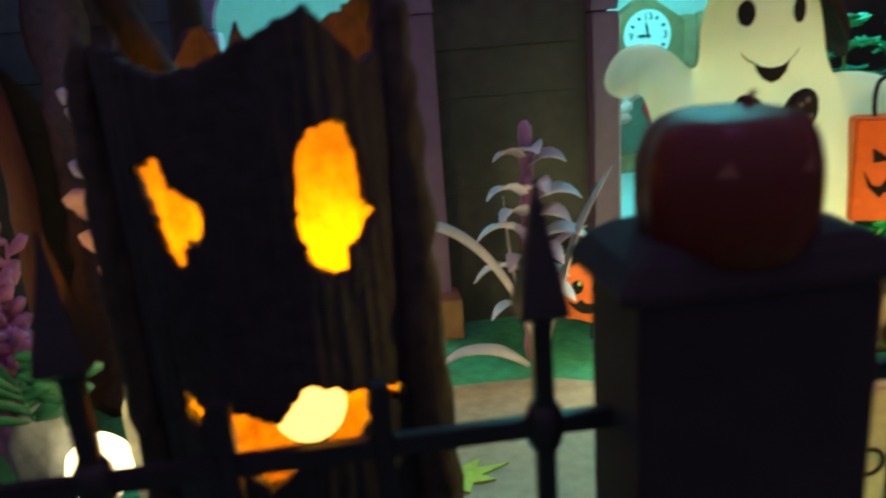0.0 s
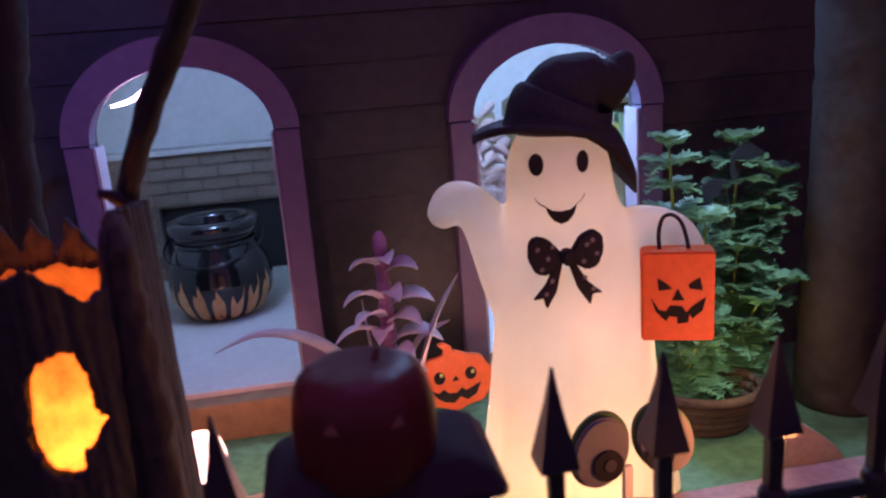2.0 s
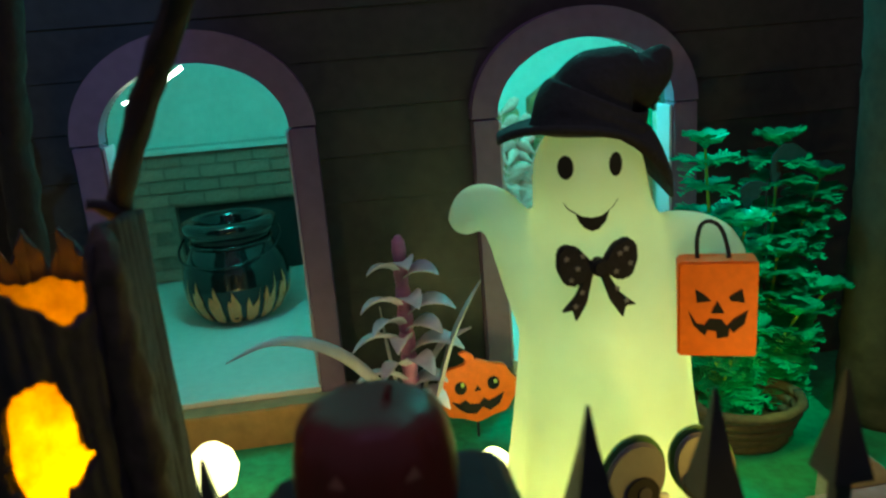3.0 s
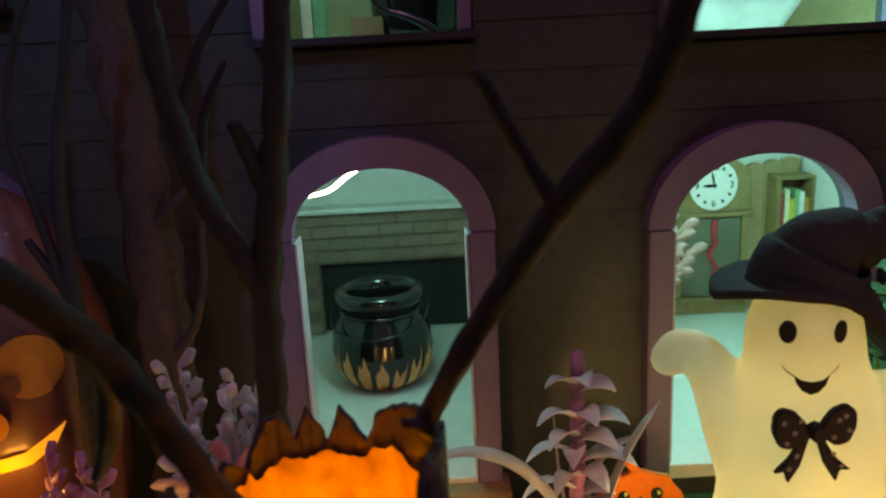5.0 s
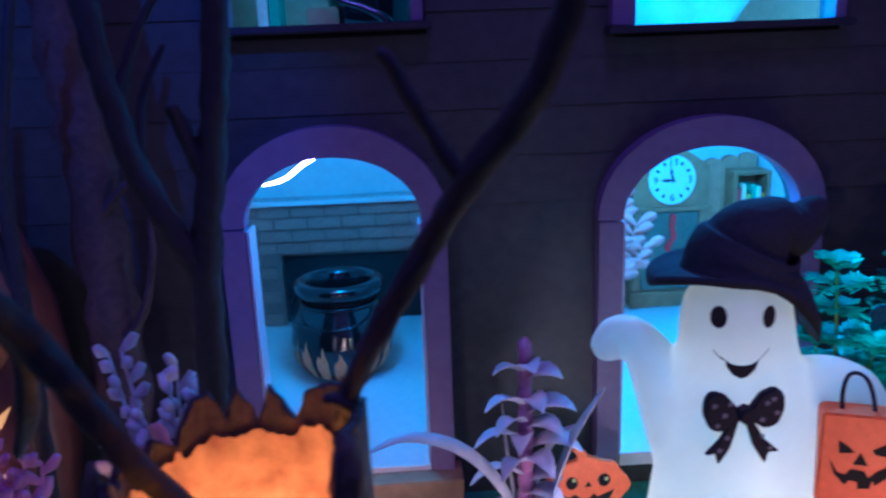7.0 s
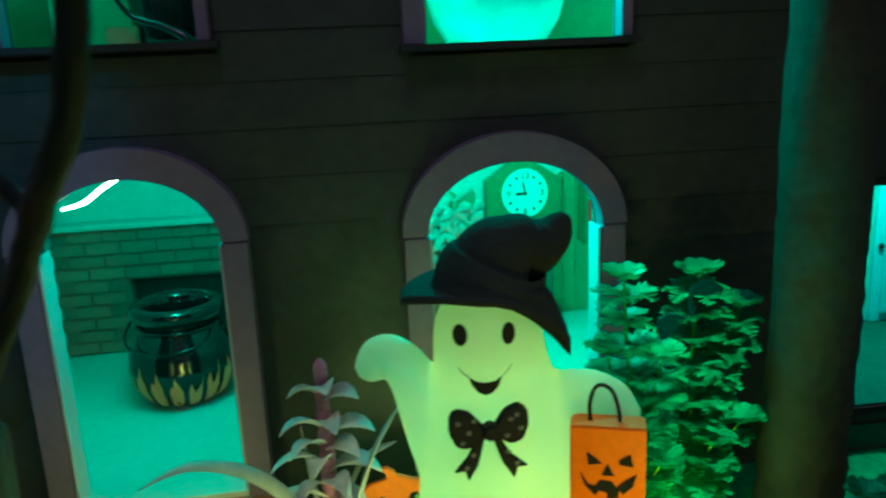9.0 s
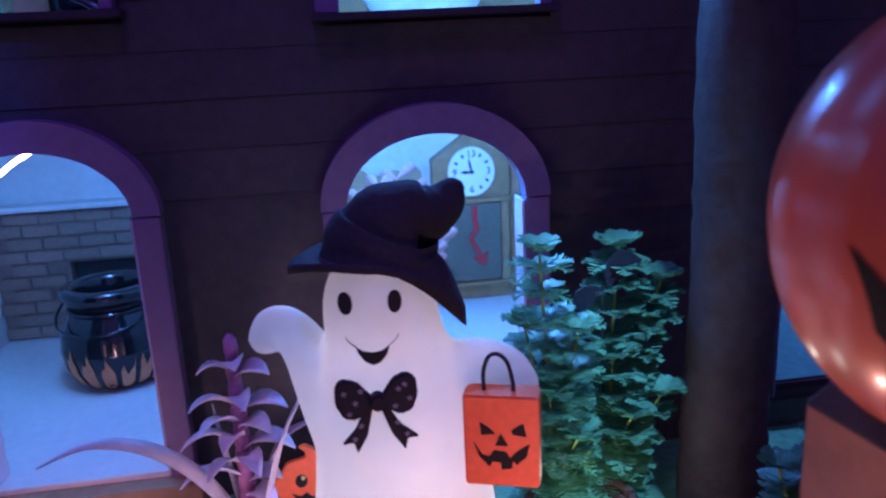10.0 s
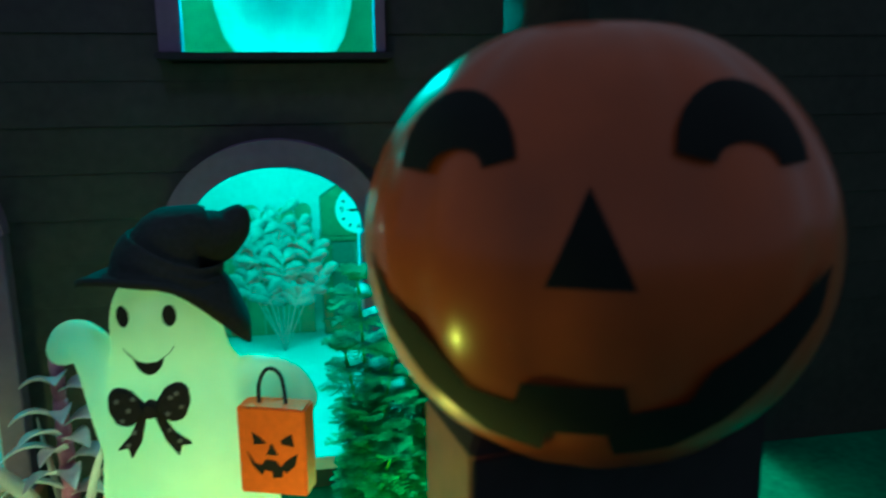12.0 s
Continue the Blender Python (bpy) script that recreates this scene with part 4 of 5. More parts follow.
bare_tree("bare_tree", "slim bluish bare toy tree with knobbly twigs", (-0.150, 0.42, GZ), [
    ([(-0.150, 0.42, GZ), (-0.147, 0.42, 0.08), (-0.144, 0.42, 0.15), (-0.143, 0.42, 0.205), (-0.133, 0.42, 0.250), (-0.120, 0.42, 0.305)], [0.0045, 0.0040, 0.0036, 0.0030, 0.0024, 0.0018]),
    ([(-0.145, 0.42, 0.150), (-0.151, 0.418, 0.190), (-0.156, 0.416, 0.230), (-0.148, 0.415, 0.262), (-0.136, 0.415, 0.285)], [0.0024, 0.0020, 0.0017, 0.0014, 0.0010]),
    ([(-0.146, 0.42, 0.160), (-0.156, 0.418, 0.180), (-0.158, 0.418, 0.185)], [0.0022, 0.0018, 0.0014]),
    ([(-0.190, 0.40, 0.300), (-0.196, 0.40, 0.255), (-0.200, 0.402, 0.215)], [0.0026, 0.0022, 0.0014]),
], BARK)

# ---- fence and gate posts ----
FENCE_Y = 0.221


def fence(name, label, pickets, x0, x1, rail_z, short=()):
    thing = empty(name, label, "fence", "fence sections", ((x0 + x1) / 2, FENCE_Y, GZ))
    for x in pickets:
        p = under(part("picket", block(x - 0.0017, x + 0.0017, FENCE_Y - 0.0017, FENCE_Y + 0.0017, GZ, 0.110, 0.0003), BLACK_IRON), thing)
        tip = revolve([(0.0032, 0.1060), (0.0061, 0.1075), (0.0055, 0.1100), (0.0022, 0.1215), (0.0004, 0.1300)], 4, (0, 0))
        bmesh.ops.rotate(tip, verts=tip.verts[:], cent=(0, 0, 0), matrix=Matrix.Rotation(radians(45), 3, "Z"))
        bmesh.ops.translate(tip, verts=tip.verts[:], vec=(x, FENCE_Y, 0))
        part("spearhead", tip, BLACK_IRON, p)
        collar = revolve([(0.0024, rail_z - 0.0045), (0.0033, rail_z - 0.0030), (0.0033, rail_z + 0.0030), (0.0024, rail_z + 0.0045)], 12, (x, FENCE_Y))
        part("collar", collar, BLACK_IRON, p, "", True)
    for x in short:
        under(part("picket", block(x - 0.0017, x + 0.0017, FENCE_Y - 0.0017, FENCE_Y + 0.0017, GZ, rail_z + 0.012, 0.0003), BLACK_IRON), thing)
    for z in (rail_z, 0.012):
        under(part("rail", block(x0, x1, FENCE_Y - 0.0014, FENCE_Y + 0.0014, z - 0.0018, z + 0.0018, 0.0003), BLACK_IRON), thing)
    return thing


fence("spear_fence", "black plastic spear fence before the glowing stump", [-0.104, -0.078, -0.0525, 0.0245], -0.13, 0.0372, 0.0857, [-0.0040, -0.0305])
fence("spear_fence", "black plastic spear fence between the two gate posts", [0.0945, 0.1195, 0.1465, 0.1730, 0.1990], 0.0770, 0.2160, 0.0880)


def square_loft(levels):
    """Stacks rectangles (half width, half depth, z) with clipped corners into one closed body."""
    bm = bmesh.new()
    rings = []
    for hx, hy, z in levels:
        c = min(0.0012, hx * 0.3, hy * 0.3)
        pts = [(hx - c, -hy), (hx, -hy + c), (hx, hy - c), (hx - c, hy), (-hx + c, hy), (-hx, hy - c), (-hx, -hy + c), (-hx + c, -hy)]
        rings.append([bm.verts.new((x, y, z)) for x, y in pts])
    for r0, r1 in zip(rings, rings[1:]):
        for k in range(8):
            bm.faces.new((r0[k], r0[(k + 1) % 8], r1[(k + 1) % 8], r1[k]))
    bm.faces.new(rings[0])
    bm.faces.new(rings[-1])
    return bm


column = empty("gate_post", "square black gate post with a sloping hipped cap", "post", "gate posts", (0.0568, 0.2185, GZ))
part("shaft", square_loft([(0.0215, 0.0137, 0.0), (0.0215, 0.0137, 0.006), (0.0204, 0.0125, 0.009), (0.0204, 0.0125, 0.1262)]), POST, column)
part("cap", square_loft([(0.0215, 0.0130, 0.1240), (0.0237, 0.0142, 0.1246), (0.0237, 0.0142, 0.1262), (0.0210, 0.0125, 0.1298), (0.0175, 0.0105, 0.1318), (0.0130, 0.0080, 0.1328)]), POST, column)

cup = empty("gate_post", "square red-brown gate post carrying the big pumpkin", "post", "gate posts", (0.2680, 0.2235, GZ))
cup.rotation_euler = (0, 0, radians(7))
part("shaft", square_loft([(0.0395, 0.0190, 0.0), (0.0395, 0.0190, 0.008), (0.0375, 0.0170, 0.011), (0.0375, 0.0170, 0.1690)]), POST_RED, cup)
part("cap", square_loft([(0.0375, 0.0170, 0.1692), (0.0373, 0.0168, 0.1700), (0.0340, 0.0140, 0.1752), (0.0280, 0.0110, 0.1765)]), POST, cup, "dark bevelled top")
# added board: dark colour puts the post's unlit front in shade
part("shaded_front", block(-0.0372, 0.0372, -0.0182, -0.0171, 0.012, 0.1688, 0.0004), POST, cup, "added dark board standing in for the unlit post front")


def pumpkin_ball(name, label, c, r, rz, material, stem, face, features, tilt):
    """A ribbed glazed pumpkin whose face looks along face (radians) and is drawn on its front."""
    thing = empty(name, label, "pumpkin", "pumpkins on the gate posts", (c[0], c[1], c[2] - rz))
    prof = [(max(0.0004, r * math.sin(a)), c[2] - rz * math.cos(a) * (1 - 0.05 * math.exp(-((math.pi - a) / 0.30) ** 2) - 0.05 * math.exp(-(a / 0.30) ** 2))) for a in [math.pi * k / 36 for k in range(37)]]
    under(part("body", revolve(prof, 96, (c[0], c[1]), 12 if r > 0.03 else 8, 0.022 if r > 0.03 else 0.06), material, None, "", True), thing)
    if stem:
        under(part("stem", limb([(c[0], c[1], c[2] + rz * 0.86), (c[0], c[1], c[2] + rz * 1.04), (c[0] + r * 0.08, c[1], c[2] + rz * 1.14)], [r * 0.13, r * 0.09, r * 0.08], 10, 0.3), OAK, None, "", True), thing)
    front = Vector((math.cos(face) * math.cos(tilt), math.sin(face) * math.cos(tilt), math.sin(tilt)))
    right = Vector((-math.sin(face), math.cos(face), 0))
    up = right.cross(front) * -1 if right.cross(front).z < 0 else right.cross(front)

    def where(u, v):
        q = math.sqrt(max(0.0, 1 - u * u - v * v))
        d = right * u + up * v + front * q
        return Vector((c[0] + d.x * r * 1.006, c[1] + d.y * r * 1.006, c[2] + d.z * rz * 1.012))

    for part_name, poly in features:
        under(part(part_name, patch(poly, where, 4), BLACK_INK, None, "black painted " + part_name, True), thing)
    return thing


def arch_eye(cx, cz, w, h):
    outer = [(cx + w * math.cos(a), cz + h * math.sin(a)) for a in [math.pi * (1 - k / 12) for k in range(13)]]
    inner = [(cx + w * 0.46 * math.cos(a), cz - 0.03 + h * 0.26 * math.sin(a)) for a in [math.pi * k / 10 for k in range(11)]]
    return outer + inner


GRIN = [(-0.90, -0.04), (-0.80, -0.22), (-0.62, -0.40), (-0.50, -0.54), (-0.34, -0.58), (-0.32, -0.50), (0.02, -0.50), (0.05, -0.60), (0.24, -0.56), (0.30, -0.44), (0.52, -0.28), (0.76, -0.08),
        (0.72, -0.26), (0.56, -0.48), (0.40, -0.64), (0.22, -0.76), (0.02, -0.80), (-0.02, -0.70), (-0.22, -0.70), (-0.24, -0.80), (-0.44, -0.74), (-0.66, -0.56), (-0.82, -0.34)]
pumpkin_ball("big_pumpkin", "big glossy orange pumpkin with a black smiling face", (0.2638, 0.2157, 0.2000), 0.0508, 0.0490, ORANGE_SHINE, False, radians(-105.5), [("eye", arch_eye(-0.55, 0.27, 0.21, 0.29)), ("eye", arch_eye(0.41, 0.28, 0.25, 0.29)), ("nose", [(-0.11, 0.17), (-0.25, -0.16), (0.04, -0.17)]), ("mouth", GRIN)], 0.20)
small = empty("small_pumpkin", "small dark red glass pumpkin with triangle eyes on the gate post", "pumpkin", "pumpkins on the gate posts", (0.0545, 0.2160, 0.1142))
prof = [(0.0144 * max(0.004, math.sin(a)) ** 0.38, 0.0128 - 0.0124 * math.copysign(abs(math.cos(a)) ** 0.85, math.cos(a))) for a in [math.pi * k / 36 for k in range(37)]]
part("body", revolve(prof, 80, (0, 0), 8, 0.05), RED_GLASS, small, "", True)
part("stem", limb([(0.003, 0, 0.0235), (0.0034, 0, 0.0262), (0.0042, 0, 0.0276)], [0.0012, 0.0007, 0.0004], 8), RED_GLASS, small, "short pointed stem", True)
# triangle eyes: their glint is put into the pale colour
GLINT_RED = mat("glint_red_glass", (0.42, 0.16, 0.13), 0.25, vary=0.2)
for cu in (-0.46, 0.40):
    part("eye", patch([(cu - 0.11, 0.0172), (cu + 0.11, 0.0172), (cu + 0.02, 0.0196)], lambda u, v: Vector((0.01452 * math.sin(u), -0.01452 * math.cos(u), v)), 3), GLINT_RED, small, "triangle eye with its glint painted pale", True)

# ---- eyes, gravestones and small things on the ground ----
stone = empty("gravestone", "pale toy gravestone with a rounded top and scratched letters", "gravestone", place=(0.1405, 0.289, GZ))
top = [(0.1405 + 0.0182 * math.cos(a), 0.034 + 0.011 * math.sin(a)) for a in [math.pi * k / 14 for k in range(15)]]
slab = under(part("slab", plate([(0.1223, GZ), (0.1587, GZ)] + top, 0.285, 0.293, 0.0006), STONE), stone)
lettering("writing", "BOO!", 0.0135, (0.1410, 0.2847, 0.0205), slab, BLACK_INK)
for pts in ([(0.126, 0.040), (0.129, 0.0395), (0.131, 0.041)], [(0.149, 0.041), (0.1525, 0.037), (0.151, 0.033)], [(0.1525, 0.037), (0.1555, 0.0365)]):
    part("crack", limb([(x, 0.2849, z) for x, z in pts], [0.0003] * len(pts), 5), BLACK_INK, slab)

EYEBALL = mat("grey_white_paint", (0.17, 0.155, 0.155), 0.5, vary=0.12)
eyes = empty("eyeball_stake", "pair of white toy eyeballs with green rims on a stake", "garden stake", place=(0.145, 0.303, GZ))
for cx, cz, turn, px in ((0.1350, 0.0575, 14, 0.0020), (0.1585, 0.0585, -24, -0.0028)):
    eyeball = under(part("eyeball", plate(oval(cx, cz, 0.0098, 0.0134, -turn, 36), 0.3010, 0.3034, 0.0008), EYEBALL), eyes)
    under(part("rim", plate(oval(cx, cz, 0.0107, 0.0144, -turn, 36), 0.3034, 0.3060, 0.0006), GREEN_PAINT), eyes)
    part("iris", plate(oval(cx + px, cz - 0.0045, 0.0055, 0.0060, 0, 24), 0.3002, 0.3009, 0.0002), BLACK_INK, eyeball)
    part("pupil", plate(oval(cx + px + 0.0006, cz - 0.0042, 0.0021, 0.0024, 0, 16), 0.2998, 0.3001), mat("dark_grey_pupil", (0.06, 0.055, 0.06), 0.4), eyeball)
under(part("stake", block(0.1432, 0.1468, 0.3025, 0.3050, GZ, 0.050, 0.0004), WHITE_PAINT), eyes)

tagged(part("gravestone", plate([(0.236, GZ), (0.268, GZ), (0.268, 0.004), (0.262, 0.012), (0.244, 0.026), (0.238, 0.024)], 0.352, 0.360, 0.0008), STONE), "tilted pale toy gravestone lit yellow", "gravestone")
tagged(part("shallow_crate", join(block(0.180, 0.300, 0.312, 0.346, GZ, 0.006, 0.001), block(0.222, 0.300, 0.314, 0.345, 0.006, 0.0095, 0.0008)), mat("pink_brown_board", (0.34, 0.20, 0.18), 0.6, vary=0.25)), "low pinkish-brown board behind the fence", "board")

disc = empty("pumpkin_cutout", "flat orange pumpkin cut-out with a black smiling face", "cut-out", place=(0.111, 0.463, GZ))
lobes = [(0.1105 + (0.0226 + 0.0012 * math.cos(6 * a)) * math.cos(a), 0.0165 + (0.0170 + 0.0010 * math.cos(8 * a)) * math.sin(a)) for a in [2 * math.pi * k / 48 for k in range(48)]]
board = under(part("board", plate(lobes, 0.4615, 0.4650, 0.0006), ORANGE), disc)
under(part("stem", plate([(0.1045, 0.031), (0.1110, 0.031), (0.1100, 0.0365), (0.1055, 0.0395), (0.1020, 0.0385), (0.1055, 0.0350)], 0.4618, 0.4648, 0.0004), ORANGE), disc)
under(part("foot", block(0.1098, 0.1112, 0.4652, 0.4666, GZ, 0.012, 0.0002), BLACK_IRON), disc)
for name, poly in (("eye", oval(0.1020, 0.0195, 0.0032, 0.0037, 0, 16)), ("eye", oval(0.1195, 0.0205, 0.0032, 0.0037, 0, 16)), ("nose", [(0.1110, 0.0200), (0.1092, 0.0170), (0.1128, 0.0172)]),
                   ("mouth", [(0.0965, 0.0125), (0.1010, 0.0105), (0.1040, 0.0125), (0.1065, 0.0100), (0.1110, 0.0095), (0.1140, 0.0125), (0.1165, 0.0105), (0.1250, 0.0145), (0.1220, 0.0080), (0.1170, 0.0050), (0.1130, 0.0075), (0.1095, 0.0040), (0.1040, 0.0050), (0.1000, 0.0080)])):
    part(name, plate(poly, 0.4608, 0.4613), BLACK_INK, board)
for cx in (0.1030, 0.1205):
    part("eye_glint", plate(oval(cx, 0.0215, 0.0010, 0.0012, 0, 10), 0.4603, 0.4606), mat("lime_glint", (0.5, 0.6, 0.2), 0.4), board)


def garden_bulb(place, r, label, stand):
    thing = empty("garden_bulb", label, "light bulb", "glowing bulbs", place)
    part("bulb", revolve([(r * 0.35, stand), (r * 0.8, stand + r * 0.35), (r, stand + r), (r * 0.85, stand + r * 1.6), (r * 0.45, stand + r * 2.0), (0.0004, stand + r * 2.12)], 24), BULB, thing, "glowing dome", True)
    part("socket", revolve([(r * 0.7, 0.0), (r * 0.6, 0.002), (r * 0.4, 0.005), (r * 0.4, stand - 0.001), (r * 0.5, stand + 0.0005)], 16), BLACK_IRON, thing)


garden_bulb((0.1045, 0.388, GZ), 0.0088, "glowing warm white bulb beside the ghost", 0.018)
garden_bulb((-0.022, 0.430, GZ), 0.0120, "glowing warm white bulb behind the stump", 0.010)
garden_bulb((0.186, 0.276, GZ), 0.0032, "tiny amber garden bulb on the ground", 0.004)
garden_bulb((0.118, 0.262, GZ), 0.0040, "tiny glowing garden bulb before the gravestone", 0.004)
garden_bulb((-0.0945, 0.330, GZ), 0.0105, "bright yellow-white bulb beside the stump", 0.028)

grave = empty("gravestone", "small pale grey toy gravestone with a rounded top beside the stump", "gravestone", place=(-0.0785, 0.332, GZ))
top = [(0.0062 * math.cos(a), 0.056 + 0.0075 * math.sin(a)) for a in [math.pi * k / 12 for k in range(13)]]
part("slab", plate([(-0.0062, 0.003), (0.0062, 0.003)] + top, -0.0022, 0.0022, 0.0005), STONE, grave)
part("base", block(-0.0085, 0.0085, -0.0042, 0.0042, 0.0, 0.0045, 0.0006), STONE, grave)

bm = bmesh.new()
bmesh.ops.create_icosphere(bm, subdivisions=4, radius=1.0)
for v in bm.verts:
    d = 1 + 0.22 * noise.noise(v.co * 1.3 + Vector((3, 1, 2))) + 0.08 * noise.noise(v.co * 4)
    v.co = Vector((v.co.x * 0.0125 * d, v.co.y * 0.010 * d, max(-0.9, v.co.z) * 0.031 * d + 0.0288))
rock = tagged(part("boulder", bm, mat("grey_boulder", (0.17, 0.18, 0.18), 0.8, vary=0.4, grain=90, bump=0.6), None, "", True), "tall pale grey toy boulder behind the fence", "rock")
rock.location = (-0.1135, 0.346, GZ)

bm = bmesh.new()
ring = [((0.017 if k % 2 == 0 else 0.0095) * (1.25 if k in (0, 8) else 1.0) * math.cos(2 * math.pi * k / 16), (0.011 if k % 2 == 0 else 0.0065) * math.sin(2 * math.pi * k / 16)) for k in range(16)]
low = bm.faces.new([bm.verts.new((x, y, 0.0)) for x, y in ring])
lift = bmesh.ops.extrude_face_region(bm, geom=[low])
bmesh.ops.translate(bm, verts=[v for v in lift["geom"] if isinstance(v, bmesh.types.BMVert)], vec=(0, 0, 0.0007))
fallen = tagged(part("felt_leaf", bm, mat("lime_felt", (0.42, 0.48, 0.05), 0.85, vary=0.2, grain=150, bump=0.4)), "lime green jagged felt leaf lying on the footway", "leaf")
fallen.location, fallen.rotation_euler = (0.022, 0.352, GZ + 0.0022), (0, 0, 0.25)

# ---- plants ----
stalk = empty("pink_stalk_plant", "pink plastic plant with a segmented stalk and curling leaves", "plastic plant", place=(0.076, 0.452, GZ))
prof = []
for k in range(10):
    z = GZ + k * 0.0118
    prof += [(0.0040 - 0.00012 * k, z), (0.0050 - 0.00016 * k, z + 0.006), (0.0046 - 0.00016 * k, z + 0.0112), (0.0034 - 0.0001 * k, z + 0.0117)]
part("stalk", revolve([(r, z - GZ) for r, z in prof] + [(0.0014, prof[-1][1] + 0.002 - GZ)], 14), PINK_DEEP, stalk, "", True)
rng = random.Random(8)
for k, (z, ln, side, yy) in enumerate([(0.088, 0.013, -1, -0.3), (0.085, 0.014, 1, -0.4), (0.070, 0.018, -1, -0.5), (0.066, 0.019, 1, -0.3), (0.073, 0.015, 0.3, -1.0), (0.050, 0.022, -1, -0.4), (0.046, 0.022, 1, -0.5), (0.052, 0.016, -0.3, -1.0), (0.030, 0.024, -1, -0.4), (0.028, 0.014, 1, -0.3), (0.012, 0.020, -1, -0.6), (0.010, 0.010, 1, -0.3), (0.092, 0.010, 0.2, -1.0), (0.060, 0.018, -0.8, -0.8), (0.058, 0.017, 0.8, -0.8), (0.040, 0.020, 0.4, -1.0), (0.038, 0.020, -0.6, -0.9), (0.020, 0.020, 0.6, -0.8)]):
    bm = bmesh.new()
    d = Vector((side, yy, 0)).normalized()
    base = Vector((0, 0, z - GZ))
    ln *= 1.35
    pts = [base + d * (ln * t) + Vector((0, 0, ln * (1.15 * t - 0.98 * t * t))) for t in (0, 0.15, 0.3, 0.45, 0.6, 0.75, 0.88, 1.0)]
    ribbon(bm, pts, [0.0016, 0.0034, 0.0050, 0.0057, 0.0053, 0.0041, 0.0023, 0.0003], Vector((-d.y, d.x, 0.25)), 0.0005, 0.35)
    part("leaf", bm, PINK, stalk, "", True)
for pts, w in (([(0.004, -0.004, 0.0), (-0.012, -0.012, 0.044), (-0.034, -0.020, 0.073), (-0.060, -0.028, 0.085), (-0.082, -0.036, 0.080)], 0.0048), ([(0.004, -0.006, 0.0), (0.012, -0.010, 0.035), (0.022, -0.014, 0.070), (0.036, -0.016, 0.098)], 0.0078), ([(0.002, -0.004, 0.0), (0.006, 0.004, 0.030), (0.018, 0.018, 0.052), (0.036, 0.022, 0.060)], 0.0055), ([(-0.004, -0.008, 0.0), (-0.020, -0.016, 0.014), (-0.040, -0.022, 0.018), (-0.055, -0.026, 0.010)], 0.0040), ([(0.0, 0.004, 0.0), (-0.008, 0.004, 0.05), (-0.012, 0.0, 0.085)], 0.003)):
    p, r = curve_points(pts, [w] * len(pts), 8)
    n = len(p)
    bm = bmesh.new()
    ribbon(bm, p, [max(0.0003, w * min(1.0, 0.45 + 2 * i / n) * (1 - (i / (n - 1)) ** 3)) for i in range(n)], Vector((0.25, 1.0, 0.3)), 0.0004, 0.3)
    part("blade", bm, PALE_LEAF, stalk, "long pale arching blade", True)


def feather_plant(label, base, stems, material, seed, leaf=0.011, pinna=0.00075):
    """A plastic water plant: stems with spaced whorls of flat, finely cut fans. pinna: half the width of one finger."""
    r = random.Random(seed)
    thing = empty("feather_plant", label, "plastic plant", "feathery plants", base)
    for tip in stems:
        tip = Vector(tip) - Vector(base)
        mid = Vector((tip.x * 0.35, tip.y * 0.35, tip.z * 0.55))
        p, rad = curve_points([(0, 0, 0), mid, tip], [0.0013, 0.0010, 0.0007], 8)
        part("stem", tube(p, rad, 6), STEM_GREEN, thing, "yellow-green stem", True)
        bm = bmesh.new()
        n = max(4, int(tip.length / 0.0150))
        for k in range(n + 1):
            t = 0.12 + 0.88 * k / n
            f = min(0.999, t) * (len(p) - 1)
            c = p[int(f)].lerp(p[min(int(f) + 1, len(p) - 1)], f - int(f))
            size = leaf * (1.25 - 0.45 * t) * r.uniform(0.85, 1.15)
            for j in range(7):
                a = 2 * math.pi * j / 7 + k * 0.45 + r.uniform(-0.15, 0.15)
                rise = r.uniform(0.10, 0.50) + (0.5 if k == n else 0.0)
                d = Vector((math.cos(a), math.sin(a), rise)).normalized()
                tipw = c + d * size + Vector((0, 0, -0.30 * size * r.uniform(0.3, 1.0)))
                flat = Vector((-math.sin(a), math.cos(a), 0))
                hump = Vector((0, 0, 0.14 * size))
                ribbon(bm, [c, c.lerp(tipw, 0.5) + hump, tipw], [0.0005, pinna, 0.0004], flat, 0.0002, 0.0)
                for i in range(8):
                    q = 0.22 + 0.74 * i / 7
                    b = c.lerp(tipw, q) + hump * (1 - (2 * q - 1) ** 2)
                    for s in (-1, 1):
                        ln = size * 0.42 * math.sin(math.pi * min(1.0, 0.25 + 0.72 * q)) + 0.001
                        e = b + (flat * s + d * 0.55).normalized() * ln + Vector((0, 0, r.uniform(-0.0012, 0.0008)))
                        ribbon(bm, [b, b.lerp(e, 0.6), e], [0.0004, pinna, 0.0004], d, 0.0002, 0.0)
        part("foliage", bm, material, thing)
    return thing


feather_plant("bushy green plastic water plant with finely cut leaves", (0.232, 0.440, GZ), [(0.228, 0.446, 0.136), (0.244, 0.436, 0.095), (0.228, 0.430, 0.066), (0.220, 0.445, 0.098), (0.240, 0.425, 0.045)], FERN, 5, 0.0190)
feather_plant("bushy green plastic water plant with finely cut leaves", (0.265, 0.452, GZ), [(0.272, 0.455, 0.132), (0.284, 0.450, 0.095), (0.264, 0.440, 0.078), (0.297, 0.458, 0.112), (0.290, 0.440, 0.055), (0.270, 0.43, 0.05)], FERN, 6, 0.0190, 0.0014)
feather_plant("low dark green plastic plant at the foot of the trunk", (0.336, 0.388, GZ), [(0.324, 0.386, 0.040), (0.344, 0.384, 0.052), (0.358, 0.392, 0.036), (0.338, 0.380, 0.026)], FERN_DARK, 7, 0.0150)
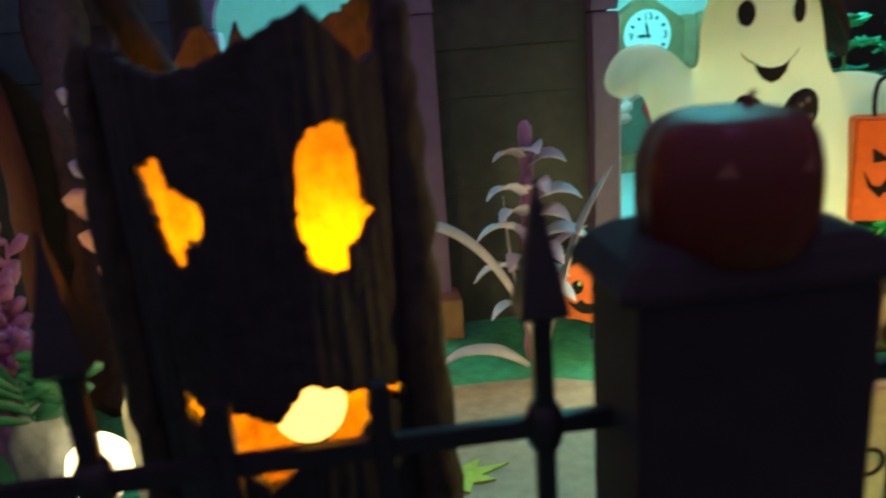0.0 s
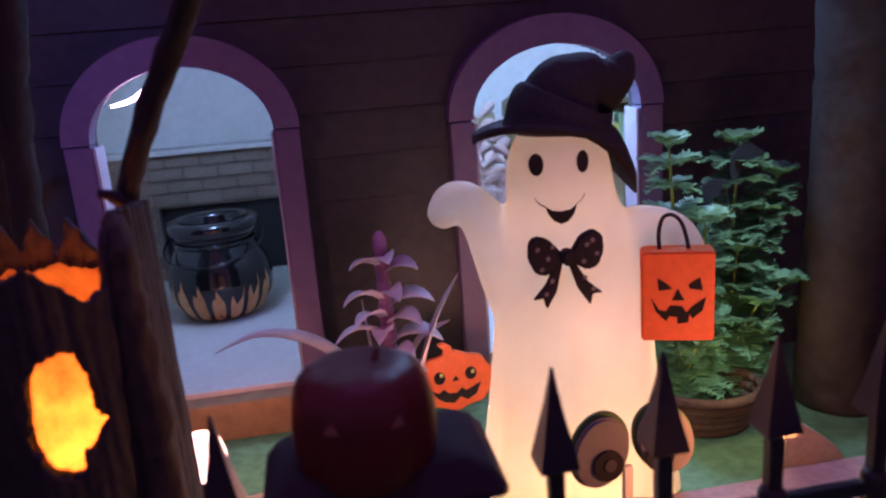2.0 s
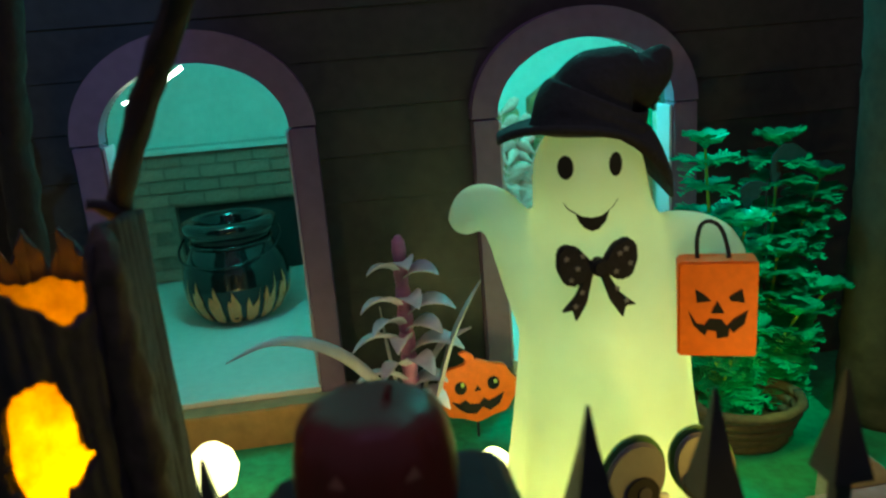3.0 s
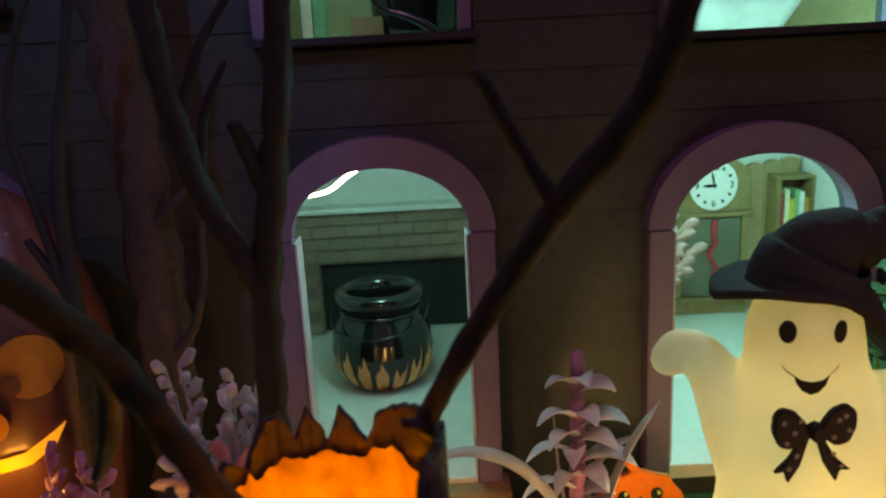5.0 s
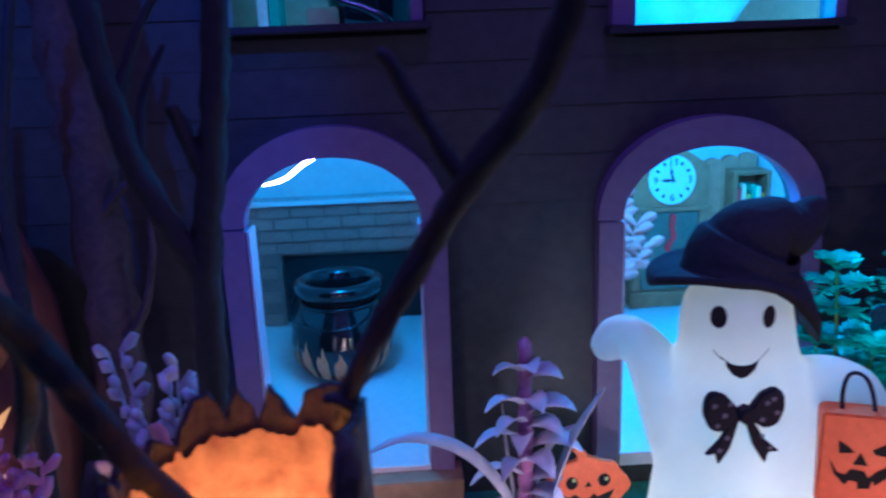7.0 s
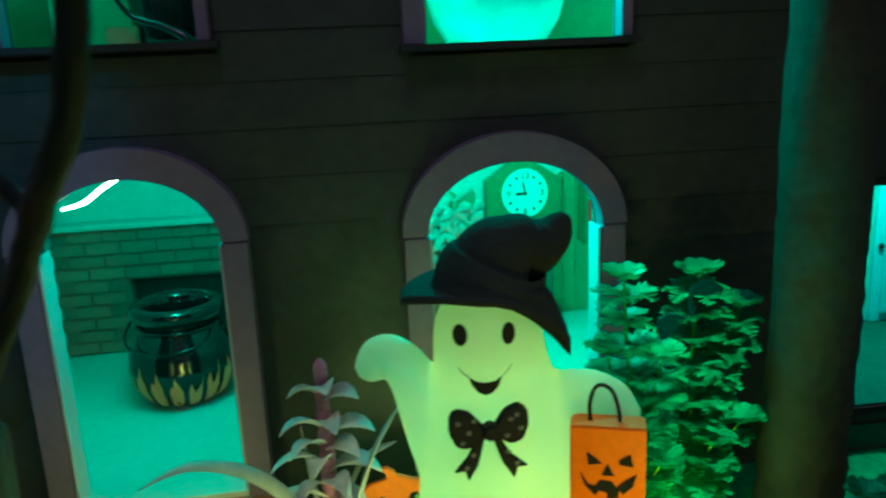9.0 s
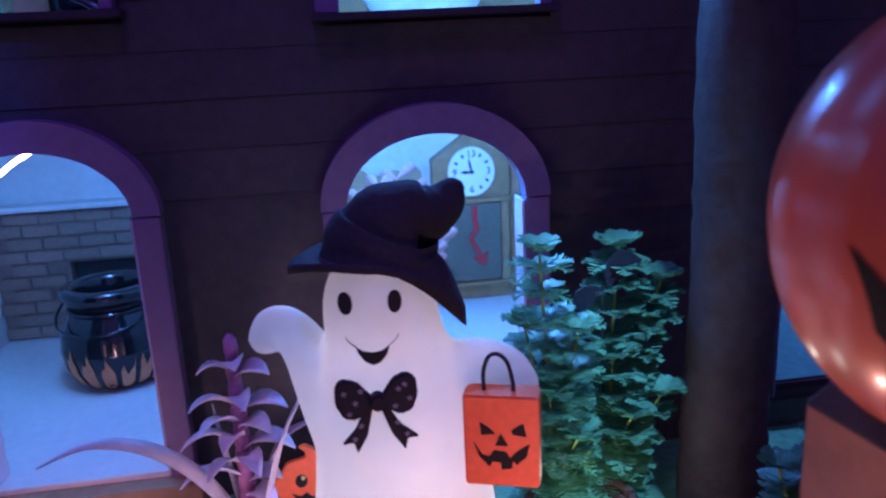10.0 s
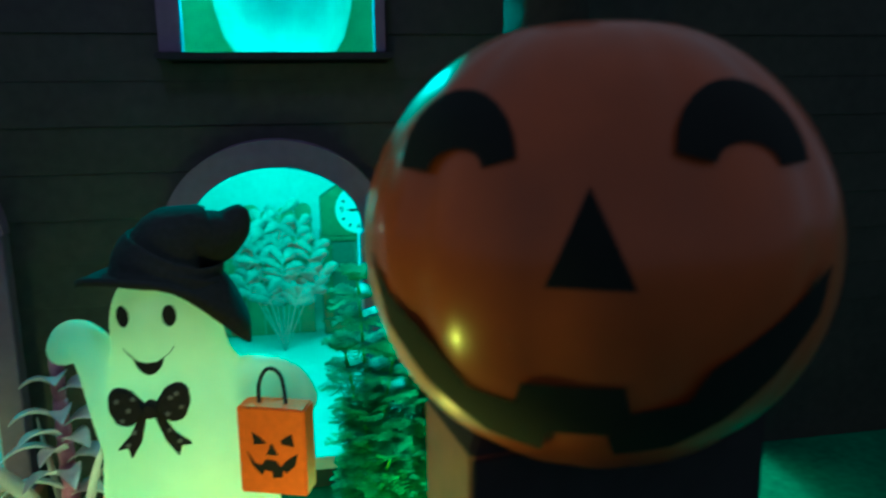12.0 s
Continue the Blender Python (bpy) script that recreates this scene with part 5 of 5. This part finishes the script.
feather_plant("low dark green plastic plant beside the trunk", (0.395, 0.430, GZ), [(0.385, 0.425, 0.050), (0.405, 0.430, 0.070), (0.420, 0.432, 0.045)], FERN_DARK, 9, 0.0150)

rope = empty("rope_pot", "coiled brown rope pot holding the green plants", "plant pot", place=(0.242, 0.425, GZ))
for k in range(5):
    r = 0.018 + 0.0022 * k
    ring = [(r * math.cos(a), r * math.sin(a) * 0.8, 0.0028 + 0.0048 * k) for a in [2 * math.pi * q / 32 for q in range(33)]]
    part("coil", limb(ring, [0.0027] * 33, 8, 0.25, 1), ROPE, rope, "", True)

bat = empty("black_bat", "black felt bat cut-out tilted among the green plants", "cut-out", place=(0.2600, 0.4440, 0.1170))
LEAN = radians(38)
wing = [(0.001, -0.002), (0.004, 0.004), (0.010, 0.009), (0.017, 0.010), (0.022, 0.006), (0.0245, -0.003), (0.020, -0.005), (0.0165, -0.003), (0.012, -0.005), (0.008, -0.003), (0.004, -0.005)]
for s in (-1, 1):
    k = 0.95 if s > 0 else 0.72
    part("wing", plate([(k * (s * x * math.cos(LEAN) - z * math.sin(LEAN)), k * (s * x * math.sin(LEAN) + z * math.cos(LEAN))) for x, z in wing], -0.0006, 0.0006), BLACK_CLOTH, bat)
part("support", limb([(0, 0.001, 0), (0.001, 0.002, -0.06), (0.002, 0.003, GZ - 0.117)], [0.0006, 0.0006, 0.0006], 6), BLACK_IRON, bat)

column = empty("tree_column", "thick dark bark trunk standing against the house", "tree trunk", place=(0.3215, 0.4320, GZ))
part("trunk", limb([(0, 0, 0), (0, 0, 0.06), (0.002, 0, 0.14), (0.001, 0, 0.22), (0.004, 0, 0.40)], [0.0235, 0.0212, 0.0206, 0.0208, 0.0212], 36, 0.09, 12), COLUMN_BARK, column, "", True)
coral_plant("coral_plant", "pink knobbly plastic water plant beside the stump", (-0.074, 0.376, GZ), 0.155, 0.030, 24, 21, PINK, "coral plants")
coral_plant("coral_plant", "dusky pink knobbly plastic water plant beside the stump", (-0.140, 0.380, GZ), 0.110, 0.034, 18, 22, PINK_DEEP, "coral plants")
leaf_sprig("magenta_sprig", "magenta plastic sprig with broad leaves", (-0.072, 0.352, GZ), [(-0.066, 0.350, 0.112), (-0.080, 0.348, 0.106), (-0.058, 0.355, 0.098)], CORAL, 24, leaf=0.016, width=0.0045)
leaf_sprig("magenta_sprig", "small green and pink plastic sprig", (-0.110, 0.345, GZ), [(-0.104, 0.340, 0.060), (-0.118, 0.340, 0.055)], FERN_DARK, 25, leaf=0.014, width=0.003)

jack = empty("jack_lantern", "tall rust-red jack-o'-lantern with amber disc eyes lit from below", "lantern", place=(-0.185, 0.450, GZ))
part("body", revolve([(0.020, 0.0), (0.031, 0.03), (0.038, 0.07), (0.0405, 0.11), (0.037, 0.15), (0.027, 0.185), (0.014, 0.205), (0.004, 0.214)], 48, ribs=9, depth=0.05), JACK, jack, "", True)


def on_jack(u, v):
    a = -math.pi / 2 + u
    r = 0.0410 if v < 0.13 else 0.0395
    return Vector((r * math.cos(a), r * math.sin(a), v))


for cu in (-0.45, 0.50):
    eye = part("eye", patch([(cu + x * 25, v) for x, v in oval(0, 0.142, 0.0140, 0.0140, 0, 28)], on_jack, 2), YELLOW, jack, "amber disc eye", True)
    part("pupil", patch([(cu + x * 25 - 0.20, v) for x, v in oval(0, 0.1355, 0.0042, 0.0050, 25, 16)], lambda u, v: on_jack(u, v) + Vector((0, -0.0012, 0)), 2), JACK, eye, "dark notch in the eye", True)
part("nose", patch([(0.02 + x * 25, v) for x, v in oval(0, 0.118, 0.0075, 0.0080, 0, 20)], on_jack, 2), YELLOW, jack, "amber disc nose", True)
part("mouth", patch([(-0.75, 0.112), (-0.45, 0.105), (-0.1, 0.101), (0.3, 0.104), (0.75, 0.114), (0.62, 0.105), (0.35, 0.098), (0.0, 0.0955), (-0.35, 0.098), (-0.62, 0.104)], on_jack, 3), glow("amber_glow", (1.0, 0.50, 0.05), 0.5), jack, "glowing amber grin", True)

# ---- bricks and boards ----
rng = random.Random(2)
brick_mesh = block(-0.0138, 0.0138, -0.0016, 0.0016, -0.0050, 0.0050, 0.0009)
first = None
for row in range(10):
    z = 0.0182 + row * 0.0109
    for col in range(-1, 9):
        x = -0.150 + 0.0142 + col * 0.0288 + (0.0144 if row % 2 else 0)
        if x - 0.012 < -0.150 or x + 0.012 > 0.084 or (z < 0.081 and x > -0.100) or z + 0.005 > 0.1218:
            continue
        if first is None:
            first = part("brick", brick_mesh, BRICK)
            ob = first
        else:
            ob = new("brick", first.data)
        ob.parent = fireplace
        ob.matrix_parent_inverse = Matrix.Translation(-fireplace.location)
        ob.location = (x + rng.uniform(-0.0004, 0.0004), 0.7520 + rng.uniform(-0.0006, 0.0004), z)
        ob.rotation_euler = (0, rng.uniform(-0.02, 0.02), rng.uniform(-0.02, 0.02))

z = GZ
k = 0
while z < 0.366:
    z1 = min(0.372, z + 0.0252 + 0.0008 * math.sin(k * 1.9))
    ob = part("board", pierced(-0.42, 0.82, z + 0.0002, z1, 0.5085 + 0.0003 * math.sin(k * 2.7), 0.5092, 0.5113, 0.0075, 0.0018), SIDING)
    ob.parent = facade
    z = z1
    k += 1
